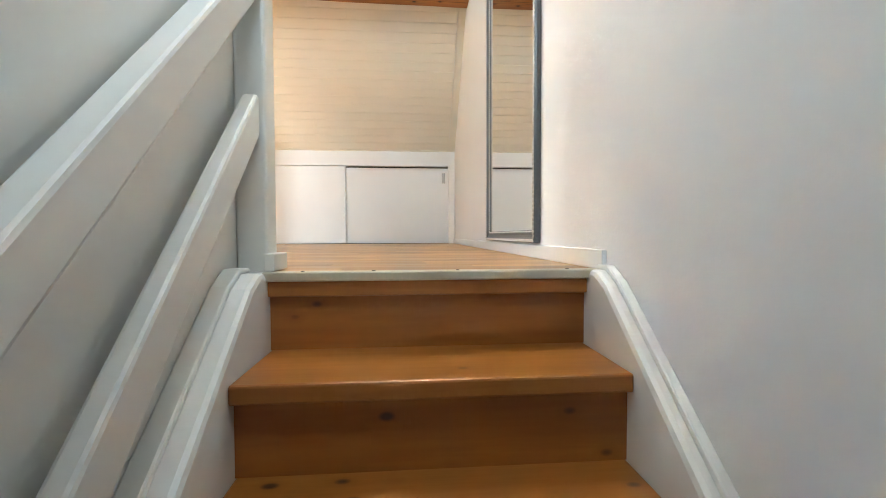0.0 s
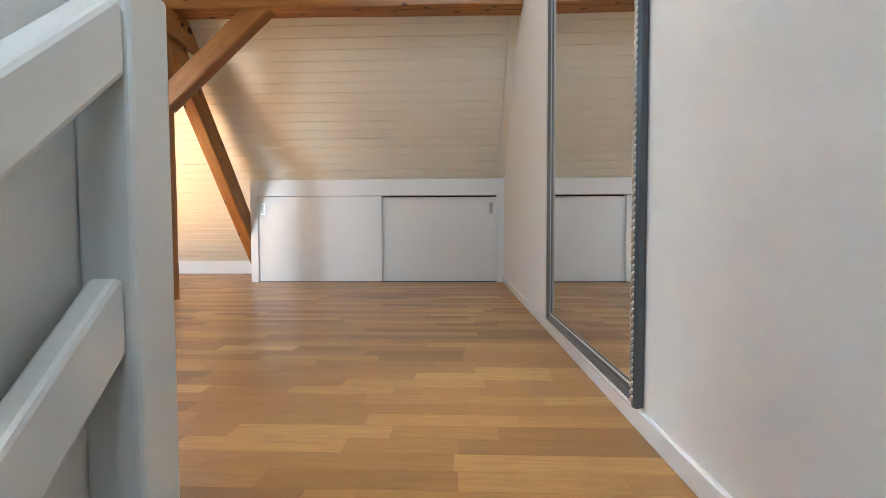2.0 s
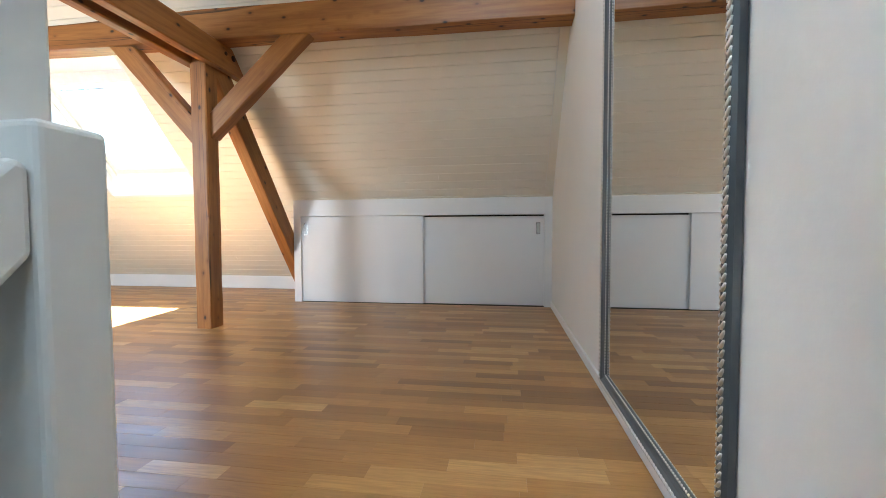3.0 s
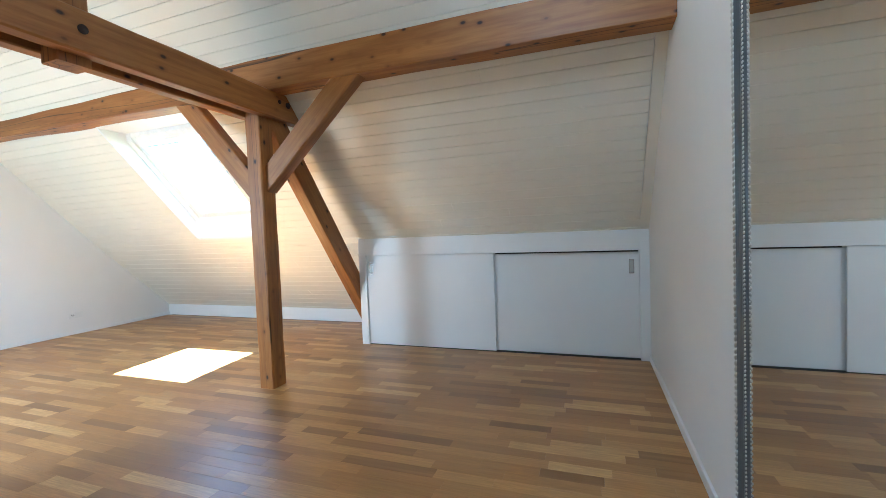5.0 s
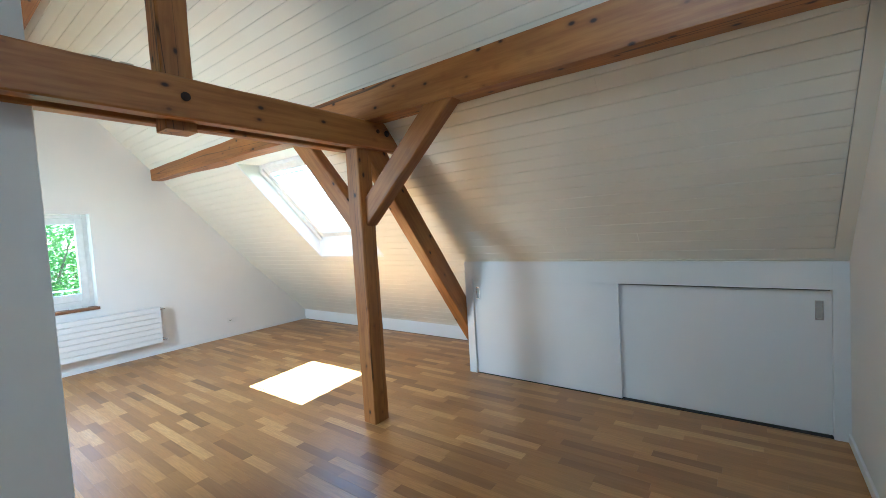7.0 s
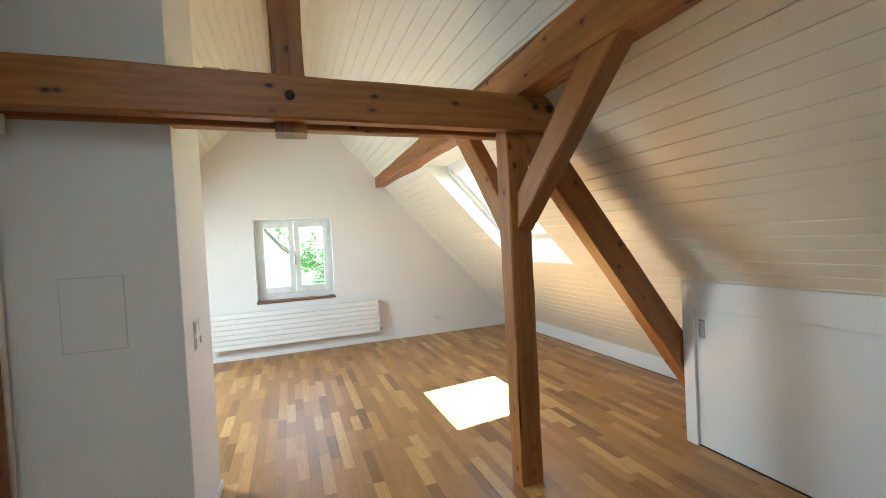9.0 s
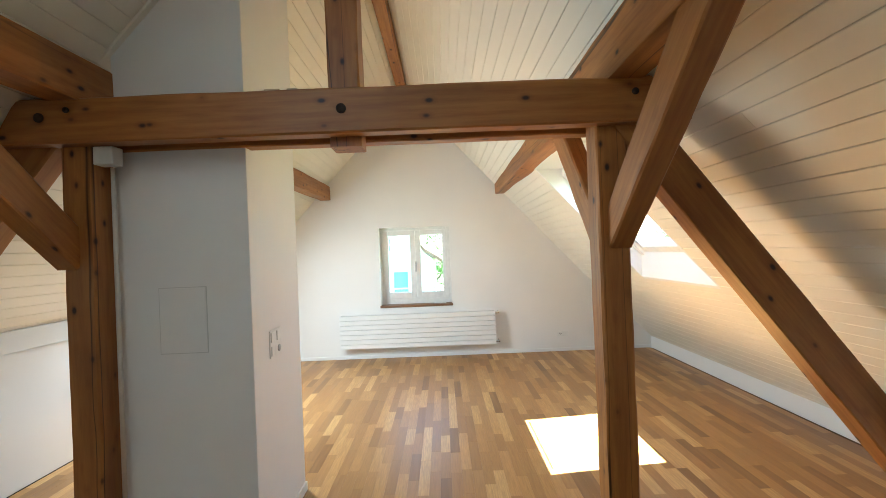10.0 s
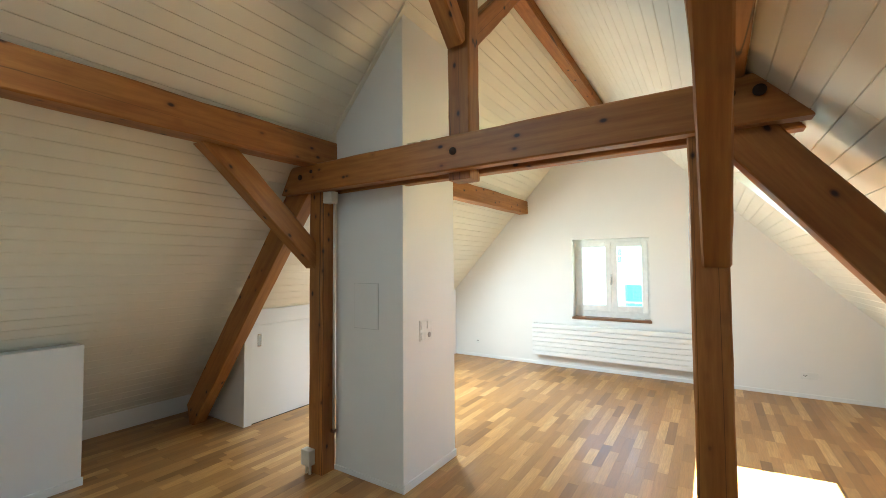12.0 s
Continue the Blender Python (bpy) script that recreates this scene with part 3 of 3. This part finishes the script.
wall_plate("wall_socket", "white wall socket low on the gable", 0.81, 0.255, 1, 1, (True,))

sw = base_at("light_switch", -2.575, 2.33, 1.03, label="white four-part switch and socket plate on the pillar", category="light switch")
boxes("plate", PLASTIC, [(-2.648, -2.50, 2.33, 2.338, 0.957, 1.103)], sw, 0.003)
for cx, cz in ((-2.611, 1.066), (-2.537, 1.066), (-2.537, 0.993)):
    boxes("rocker", PLASTIC, [(cx - 0.026, cx + 0.026, 2.338, 2.3425, cz - 0.026, cz + 0.026)], sw, 0.002)
    boxes("gap", plain("grey_gap", (0.50, 0.50, 0.49), 0.7), [(cx + 0.0265, cx + 0.029, 2.338, 2.3392, cz - 0.027, cz + 0.027)], sw)
rod("socket", plain("grey_socket", (0.42, 0.42, 0.41), 0.5), (-2.611, 2.337, 0.993), (-2.611, 2.341, 0.993), 0.019, sw, 20)


# ---- cable run beside the post ----
cr = base_at("cable_duct", -2.27, 1.73, 0.05, label="thin white cable pipe with junction boxes beside the post", category="cable duct")
boxes("junction_box", CABLE_PLASTIC, [(-2.25, -2.185, 1.70, 1.79, 1.945, 2.028)], cr, 0.005)
rod("pipe", CABLE_PLASTIC, (-2.285, 1.712, 0.30), (-2.285, 1.712, 1.95), 0.010, cr)
boxes("clip", plain("brown_clip", (0.16, 0.07, 0.03), 0.6), [(-2.30, -2.27, 1.695, 1.725, 0.28, 0.30)], cr)
boxes("junction_box", CABLE_PLASTIC, [(-2.19, -2.135, 1.535, 1.625, 0.065, 0.175)], cr, 0.006)
rod("pipe", CABLE_PLASTIC, (-2.165, 1.565, 0.0), (-2.165, 1.565, 0.07), 0.010, cr)
rod("pipe", CABLE_PLASTIC, (-2.165, 1.60, 0.0), (-2.165, 1.60, 0.07), 0.010, cr)

for y, w in ((2.50, 0.07), (2.60, 0.05)):
    tagged(boxes("wood_offcut", plain("pale_offcut", (0.62, 0.55, 0.45), 0.6), [(-2.19, -2.15, y, y + w, 2.230, 2.243)], None, 0.003), "small pale wood offcut lying on the tie beam", "offcut", "wood offcuts")


# ---- radiator ----
def radiator():
    y0, y1, z0, z1 = 1.79, 3.965, 0.165, 0.63
    x0, x1 = X_W + 0.06, X_W + 0.135
    r = base_at("radiator", x0, 2.87, z0, label="long white panel radiator of flat horizontal tubes", category="radiator")
    n = 7
    h = (z1 - z0) / n
    for i in range(n):
        boxes("tube", LACQUER, [(x1 - 0.018, x1, y0, y1, z0 + i * h + 0.0035, z0 + (i + 1) * h - 0.0035)], r, 0.004)
    boxes("back", LACQUER, [(x0, x1 - 0.02, y0 + 0.01, y1 - 0.01, z0 + 0.01, z1 - 0.004)], r, 0.004)
    for y in (y0 + 0.3, y1 - 0.33):
        boxes("bracket", LACQUER, [(X_W, x0, y, y + 0.03, z0 + 0.05, z1 - 0.05)], r)
    for z in (z1 - 0.03, z0 + 0.035):
        rod("valve", CHROME, (x1 - 0.035, y1 - 0.01, z), (x1 - 0.035, y1 + 0.045, z), 0.012, r)
        rod("pipe", CHROME, (X_W, y1 + 0.045, z), (x1 - 0.02, y1 + 0.045, z), 0.011, r)


radiator()


# ---- eaves cupboards ----
def pull(x, y, z, parent, face):
    boxes("handle", CHROME, [(x - 0.020, x - 0.014, y, y + face * 0.004, z - 0.06, z + 0.06), (x + 0.014, x + 0.020, y, y + face * 0.004, z - 0.06, z + 0.06),
                             (x - 0.014, x + 0.014, y, y + face * 0.004, z + 0.05, z + 0.06), (x - 0.014, x + 0.014, y, y + face * 0.004, z - 0.06, z - 0.05)], parent, 0.001)
    boxes("recess", plain("shadowed_steel", (0.50, 0.50, 0.49), 0.35, 0.3), [(x - 0.014, x + 0.014, y, y + face * 0.0015, z - 0.05, z + 0.05)], parent)


def cupboard_north():
    x0, x1, y, zt, zd = -2.18, X_E, 5.25, 1.085, 0.915
    c = base_at("eaves_cupboard", -0.8, 5.5, 0.0, label="low white eaves cupboard with two closed sliding doors", category="cupboard", group="eaves cupboards")
    boxes("frame", LACQUER, [(x0, x0 + 0.08, y, y + 0.06, 0.0, zt), (x1 - 0.075, x1, y, y + 0.06, 0.0, zt), (x0 + 0.08, x1 - 0.075, y, y + 0.06, zd, zt)], c, 0.0015)
    prisms("side", LACQUER, "x", [([(y + 0.06, 0.0), (EAVE_N - 0.014, 0.0), (EAVE_N - 0.014, z_roof(EAVE_N) - 0.002), (KINK_N + 0.06, z_roof(KINK_N + 0.06) - 0.002)], x0, x0 + 0.022)], c)
    for a, b, d, hx in ((x0 + 0.08, -0.775, 0.020, -2.052), (-0.80, x1 - 0.075, 0.050, 0.385)):
        door = boxes("door", LACQUER, [(a, b, y + d, y + d + 0.02, 0.006, zd - 0.003 - (0.012 if d > 0.03 else 0.0))], c, 0.0015)
        pull(hx, y + d, 0.78, door, -1)
    # dark strips below and behind the doors stand for shade in the gaps
    boxes("track", DARK, [(x0 + 0.08, x1 - 0.075, y + 0.012, y + 0.07, 0.0, 0.003)], c)
    boxes("track", DARK, [(-0.77, x1 - 0.077, y + 0.0725, y + 0.0738, zd - 0.05, zd - 0.001)], c)
    boxes("back", LACQUER, [(x0 + 0.08, x1 - 0.075, y + 0.074, y + 0.085, 0.0, zd)], c)


cupboard_north()


def cupboard_south():
    x1, y, zt, zd = -2.40, 0.39, 1.075, 0.93
    c = base_at("eaves_cupboard", -4.3, 0.1, 0.0, label="low white eaves cupboard with closed sliding doors", category="cupboard", group="eaves cupboards")
    boxes("frame", LACQUER, [(x1 - 0.08, x1, y - 0.06, y, 0.0, zt), (X_W, X_W + 0.08, y - 0.06, y, 0.0, zt), (X_W + 0.08, x1 - 0.08, y - 0.06, y, zd, zt)], c, 0.0015)
    prisms("side", LACQUER, "x", [([(y - 0.06, 0.0), (EAVE_S + 0.014, 0.0), (EAVE_S + 0.014, z_roof(EAVE_S) - 0.002), (y - 0.06, z_roof(y - 0.06) - 0.002)], x1 - 0.022, x1)], c)
    for a, b, d, hx in ((-3.70, x1 - 0.08, 0.015, -2.56), (-4.95, -3.68, 0.040, -4.85), (X_W + 0.08, -4.93, 0.015, -6.0)):
        door = boxes("door", LACQUER, [(a, b, y - d - 0.02, y - d, 0.006, zd - 0.004)], c, 0.0015)
        pull(hx, y - d, 0.78, door, 1)
    # dark strip standing for the shade below the doors
    boxes("track", DARK, [(X_W + 0.08, x1 - 0.08, y - 0.07, y - 0.012, 0.0, 0.003)], c)
    boxes("back", LACQUER, [(X_W + 0.08, x1 - 0.08, y - 0.085, y - 0.072, 0.0, zd)], c)


cupboard_south()
lb = base_at("stair_box", -0.9, 0.1, 0.0, label="low white boxed-in casing beside the stairwell", category="casing")
prisms("body", LACQUER, "x", [([(EAVE_S + 0.02, 0.0), (0.385, 0.0), (0.385, 0.955), (0.26, 0.955), (EAVE_S + 0.02, 0.14)], -1.225, STAIR_L - 0.102)], lb, 0.002)
boxes("skirting", LACQUER, [(-1.233, STAIR_L - 0.102, 0.385, 0.397, 0.0, sk)], lb, 0.002)


# ---- stairs and their rail ----
def stairs():
    s = base_at("staircase", 0.0, 0.3, SHAFT_Z, label="steep honey-brown pine stairs between white strings", category="stairs", kind="structure")
    a, b = -0.388, 0.462
    for k in range(1, 9):
        y = 1.395 - GOING * k
        z = -RISE * k
        boxes("tread", STAIR_WOOD, [(a, b, y, y + GOING + 0.05, z - 0.042, z)], s, 0.006)
    for k in range(0, 9):
        y = 1.425 - GOING * k
        boxes("riser", STAIR_WOOD, [(a, b, y, y + 0.02, max(SHAFT_Z, -RISE * (k + 1)), -RISE * k - (0.043 if k else 0.03))], s)
    boxes("nosing", STAIR_WOOD, [(a, b, 1.403, 1.45, -0.062, -0.022)], s, 0.004)
    boxes("edge_strip", STRIP, [(STAIR_L + 0.08, X_E, 1.392, 1.432, -0.022, 0.003)], s, 0.004)
    for x in (-0.30, -0.117, 0.106, 0.407):
        rod("screw", DARK, (x, 1.410, 0.000), (x, 1.410, 0.0042), 0.005, s)
    g = RISE / GOING

    def string(y, off):
        return -g * (1.395 - y) + off
    y0 = -0.72
    for x0, x1, name in ((-0.478, -0.388, "string"), (0.462, X_E, "string")):
        poly = [(y0, string(y0, -0.33)), (1.45, string(1.45, -0.33)), (1.45, 0.002), (1.36, 0.002), (1.30, string(1.30, 0.055)), (y0, string(y0, 0.055))]
        prisms(name, STAIR_PAINT, "x", [(poly, x0, x1)], s, 0.014)
        xa, xb = (x0, x0 + 0.045) if x0 < 0 else (x1 - 0.026, x1)
        top = [(y0, string(y0, 0.05)), (1.30, string(1.30, 0.05)), (1.36, 0.0), (1.415, 0.0), (1.415, 0.014), (1.355, 0.016), (1.29, string(1.29, 0.072)), (y0, string(y0, 0.072))]
        prisms("moulding", STAIR_PAINT, "x", [(top, xa, xb)], s, 0.006)


stairs()


def balustrade():
    r = base_at("stair_balustrade", -0.43, 1.48, -0.2, label="white painted stair balustrade with newel and two rails", category="balustrade")
    bm = bmesh.new()
    add_box(bm, -0.478, -0.396, 1.44, 1.518, -0.24, 0.864)
    finish("newel", bm, STAIR_PAINT, r, 0.009, False, 3)
    boxes("base", STAIR_PAINT, [(-0.40, -0.372, 1.412, 1.53, 0.003, 0.05)], r, 0.004)
    y0 = -0.30
    for name, top, h, x0, x1, g in (("handrail", 0.838, 0.112, -0.455, -0.400, 1.05), ("rail", 0.478, 0.120, -0.450, -0.410, 1.07)):
        def at(y, o):
            return top - g * (1.438 - y) + o
        poly = [(y0, at(y0, -h)), (1.439, at(1.439, -h)), (1.439, at(1.439, 0) - 0.022), (1.424, at(1.424, 0)), (y0, at(y0, 0))]
        prisms(name, STAIR_PAINT, "x", [(poly, x0, x1)], r, 0.018)


balustrade()
hw = [(EAVE_S - 0.1, -0.27), (1.525, -0.27), (1.525, 1.06), (0.33, 1.06), (EAVE_S - 0.1, z_roof(EAVE_S) + 0.02)]
tagged(prisms("wall_stair", STAIR_PAINT, "x", [(hw, STAIR_L - 0.10, STAIR_L)], None, 0.006), "white painted half-height wall beside the stairs", "wall", kind="structure")


# ---- mirror ----
def mirror():
    y0, y1, z0, z1 = 1.972, 3.043, 0.062, 1.93
    w, xb = 0.056, X_E - 0.003
    m = base_at("wall_mirror", X_E, 2.5, z0, label="tall mirror in a silver and grey beaded frame", category="mirror")
    boxes("glass", MIRROR, [(X_E - 0.012, X_E - 0.006, y0 + w - 0.006, y1 - w + 0.006, z0 + w - 0.006, z1 - w + 0.006)], m)
    prof = ((0.003, xb), (0.0, X_E - 0.020), (0.003, X_E - 0.030), (0.017, X_E - 0.030), (0.024, X_E - 0.023), (0.034, X_E - 0.019), (0.043, X_E - 0.021), (0.050, X_E - 0.018), (w, X_E - 0.013), (w, xb))
    bm = bmesh.new()
    loops = []
    for yy, zz, sy, sz in ((y0, z0, 1, 1), (y1, z0, -1, 1), (y1, z1, -1, -1), (y0, z1, 1, -1)):
        loops.append([bm.verts.new((x, yy + sy * o, zz + sz * o)) for o, x in prof])
    for a, b in zip(loops, loops[1:] + loops[:1]):
        for i in range(len(prof) - 1):
            bm.faces.new((a[i], a[i + 1], b[i + 1], b[i]))
    finish("frame", bm, SILVER_GREY, m)

    def beads(off, radius, x, step, lean):
        bm = bmesh.new()
        shape = bmesh.new()
        bmesh.ops.create_icosphere(shape, subdivisions=1, radius=1.0)
        vs, fs = [v.co.copy() for v in shape.verts], [[v.index for v in f.verts] for f in shape.faces]
        shape.free()
        ya, yb, za, zb = y0 + off, y1 - off, z0 + off, z1 - off
        for (p, q) in (((ya, za), (yb, za)), ((yb, za), (yb, zb)), ((yb, zb), (ya, zb)), ((ya, zb), (ya, za))):
            d = Vector((q[0] - p[0], q[1] - p[1]))
            n = int(d.length / step)
            u = d.normalized()
            t = Vector((-u.y, u.x))
            for i in range(n):
                c = Vector(p) + u * ((i + 0.5) * step)
                ring = []
                for v in vs:
                    along, across = v.x * step * 0.42 + v.y * radius * lean, v.y * radius
                    pt = c + u * along + t * across
                    ring.append(bm.verts.new((x - v.z * radius * 0.8, pt.x, pt.y)))
                for f in fs:
                    bm.faces.new([ring[k] for k in f])
        ob = finish("beading", bm, SILVER, m, 0, True)
        tagged(ob, "twisted bright silver rope beading", kind="stuff")
    beads(0.010, 0.0085, X_E - 0.030, 0.019, 1.1)
    beads(0.049, 0.0042, X_E - 0.018, 0.013, 0.6)


mirror()


# ---- outdoors ----
GROUND_Z = -6.5
LAWN = paint("lawn", (0.07, 0.12, 0.035), 0.9, 8.0, 0.6, 0.4, 0.05)
PLASTER = paint("white_house_plaster", (0.82, 0.80, 0.76), 0.85, 20.0, 0.2, 0.05)
TILE = paint("brown_roof_tiles", (0.20, 0.11, 0.075), 0.8, 6.0, 0.4, 0.3)
TEAL = paint("teal_shutter_paint", (0.12, 0.30, 0.34), 0.5, 20.0, 0.1, 0.1)
BARK = paint("bark", (0.11, 0.08, 0.055), 0.9, 12.0, 0.8, 0.4, 0.02)
LEAF, nt, bsdf = material("leaves")
info = nt.nodes.new("ShaderNodeNewGeometry")
nt.links.new(ramp(nt, info.outputs["Random Per Island"], ((0.0, (0.035, 0.085, 0.02)), (0.6, (0.075, 0.16, 0.035)), (1.0, (0.13, 0.23, 0.06)))), bsdf.inputs["Base Color"])
bsdf.inputs["Roughness"].default_value = 0.6
tagged(boxes("ground", LAWN, [(-1500, 1500, -1500, 1500, GROUND_Z - 1.0, GROUND_Z)]), "green lawn reaching to the horizon", "ground", kind="structure")


def neighbour():
    h = base_at("neighbour_house", -21.0, -1.6, GROUND_Z, label="white plastered neighbouring house with a steep flared gable", category="house")
    xf = -18.0
    right, apex, top = 2.85, -1.6, 6.1
    ys = [2 * apex - right, apex, right]
    prof = [(right, GROUND_Z), (right, 1.15), (right - 0.35, 1.42), (right - 0.9, 2.1), (apex, top)]
    left = [(2 * apex - y, z) for y, z in reversed(prof[:-1])]
    prisms("wall", PLASTER, "x", [(prof + left, xf - 7, xf)], h)
    edge = [(right + 0.38, 0.98), (right - 0.33, 1.44), (right - 0.88, 2.12), (apex, top + 0.02)]
    for s in (1, -1):
        low = [(y if s > 0 else 2 * apex - y, z + 0.01) for y, z in edge]
        prisms("roof", TILE, "x", [(low + [(y, z + 0.16) for y, z in reversed(low)], xf - 7.3, xf + 0.35)], h)

    def window(y0, y1, z0, z1):
        boxes("window", PLASTIC, [(xf - 0.02, xf + 0.03, y0, y0 + 0.06, z0, z1), (xf - 0.02, xf + 0.03, y1 - 0.06, y1, z0, z1), (xf - 0.02, xf + 0.03, y0 + 0.06, y1 - 0.06, z1 - 0.06, z1),
                                  (xf - 0.02, xf + 0.03, y0 + 0.06, y1 - 0.06, z0, z0 + 0.06), (xf - 0.02, xf + 0.025, y0 + 0.06, y1 - 0.06, (z0 + z1) / 2 - 0.02, (z0 + z1) / 2 + 0.02)], h)
        boxes("pane", plain("far_pane", (0.10, 0.16, 0.20), 0.08), [(xf, xf + 0.012, y0 + 0.06, y1 - 0.06, z0 + 0.06, z1 - 0.06)], h)
        boxes("sill", PLASTER, [(xf, xf + 0.10, y0 - 0.08, y1 + 0.08, z0 - 0.10, z0)], h)
    window(0.66, 1.10, 1.50, 2.15)
    boxes("shutter", TEAL, [(xf, xf + 0.05, 1.15, 1.75, -0.75, 0.66)], h, 0.01)
    window(-3.9, -3.1, -1.2, 0.1)


neighbour()


def tree(x, y, height, spread, seed):
    rnd = random.Random(seed)
    t = base_at("tree", x, y, GROUND_Z, label="broad green leafy tree beyond the neighbouring house", category="tree", group="garden trees")
    bm = bmesh.new()
    ends = []

    def limb(p, q, r0, r1):
        n = (q - p).normalized()
        u = n.orthogonal().normalized()
        v = n.cross(u)
        a, b = [], []
        for k in range(7):
            w = u * math.cos(k * math.tau / 7) + v * math.sin(k * math.tau / 7)
            a.append(bm.verts.new(p + w * r0))
            b.append(bm.verts.new(q + w * r1))
        for k in range(7):
            bm.faces.new((a[k], a[(k + 1) % 7], b[(k + 1) % 7], b[k]))
    foot, fork = Vector((x, y, GROUND_Z)), Vector((x, y, GROUND_Z + height * 0.35))
    limb(foot, fork, 0.28, 0.2)
    for k in range(11):
        a = k * 2.4
        q = fork + Vector((math.cos(a) * spread * rnd.uniform(0.4, 0.8), math.sin(a) * spread * rnd.uniform(0.4, 0.8), height * rnd.uniform(0.1, 0.55)))
        limb(fork, q, 0.11, 0.03)
        ends.append(q)
    finish("trunk", bm, BARK, t, 0, True)
    verts, faces = [], []
    for q in ends + [fork + Vector((0, 0, height * 0.5)), fork + Vector((0, 0, height * 0.25))]:
        for clump in range(9):
            c = q + Vector((rnd.gauss(0, spread * 0.22), rnd.gauss(0, spread * 0.22), rnd.gauss(0, spread * 0.2)))
            for leaf in range(46):
                p = c + Vector((rnd.gauss(0, 0.30), rnd.gauss(0, 0.30), rnd.gauss(0, 0.24)))
                u = Vector((rnd.gauss(0, 1), rnd.gauss(0, 1), rnd.gauss(0, 0.5))).normalized()
                v = u.orthogonal().normalized()
                s = rnd.uniform(0.07, 0.15)
                i = len(verts)
                verts += [p - u * s, p + v * s * 0.5, p + u * s, p - v * s * 0.5]
                faces.append((i, i + 1, i + 2, i + 3))
    me = bpy.data.meshes.new("crown")
    me.from_pydata([tuple(v) for v in verts], [], faces)
    me.materials.append(LEAF)
    tagged(child(new("crown", me), t), kind="stuff")


for i, (x, y, hh, sp) in enumerate(((-30, 6.5, 10.5, 3.4), (-28, 11.5, 9.5, 3.6), (-33, 1.5, 12.0, 3.8), (-26, 17.0, 9.5, 3.4), (-36, 9.0, 12.5, 4.2))):
    tree(x, y, hh, sp, 20 + i)


# ---- parquet ----
def parquet():
    fl = base_at("floor", -1.0, 3.5, 0.0, label="oiled oak strip parquet in staggered rows", category="floor", kind="structure")
    wide = 0.0705
    rnd = random.Random(3)

    def strip_data(L):
        c, g = 0.0004, 0.00012
        a, b = wide / 2 - g, L / 2 - g
        return ([(-b, -a, -0.012), (b, -a, -0.012), (b, a, -0.012), (-b, a, -0.012), (-b, -a, -c), (b, -a, -c), (b, a, -c), (-b, a, -c),
                 (-b + c, -a + c, 0), (b - c, -a + c, 0), (b - c, a - c, 0), (-b + c, a - c, 0)],
                [(8, 9, 10, 11), (4, 5, 9, 8), (5, 6, 10, 9), (6, 7, 11, 10), (7, 4, 8, 11), (0, 1, 5, 4), (1, 2, 6, 5), (2, 3, 7, 6), (3, 0, 4, 7)])
    lengths = [0.28, 0.35, 0.42, 0.49, 0.56]
    shared = {}
    far_v, far_f = [], []
    near = 0
    row = 0
    y = STAIR_Y + 0.032 + wide / 2
    rows = []
    while y < EAVE_N:
        rows.append((y, X_W, X_E))
        y += wide
    y = STAIR_Y + 0.032 - wide / 2
    while y > EAVE_S:
        rows.append((y, X_W, STAIR_L - 0.10))
        y -= wide
    for y, xa, xb in rows:
        x = xb + rnd.uniform(0, 0.4)
        x_hi = xb
        first = True
        while x_hi > xa + 0.002:
            L = rnd.choice(lengths)
            if first:
                L = rnd.uniform(0.12, 0.5)
                first = False
            if x_hi - L < xa + 0.1:
                L = x_hi - xa
            cx = x_hi - L / 2
            whole = L in lengths
            if whole and near < 290 and -2.6 < cx < 0.5 and 1.43 < y < 4.2 and rnd.random() < 0.97:
                if L not in shared:
                    me = bpy.data.meshes.new("parquet_strip")
                    v, f = strip_data(L)
                    me.from_pydata(v, [], f)
                    me.materials.append(OAK)
                    shared[L] = me
                ob = new("parquet_strip", shared[L])
                ob.matrix_basis = pose(cx, y, 0)
                child(ob, fl)
                near += 1
            else:
                v, f = strip_data(L)
                i = len(far_v)
                far_v += [(p[0] + cx, p[1] + y, p[2]) for p in v]
                far_f += [tuple(k + i for k in q) for q in f]
            x_hi -= L
        row += 1
    me = bpy.data.meshes.new("parquet_field")
    me.from_pydata(far_v, [], far_f)
    me.materials.append(OAK)
    tagged(child(new("parquet_field", me), fl), kind="stuff")


parquet()
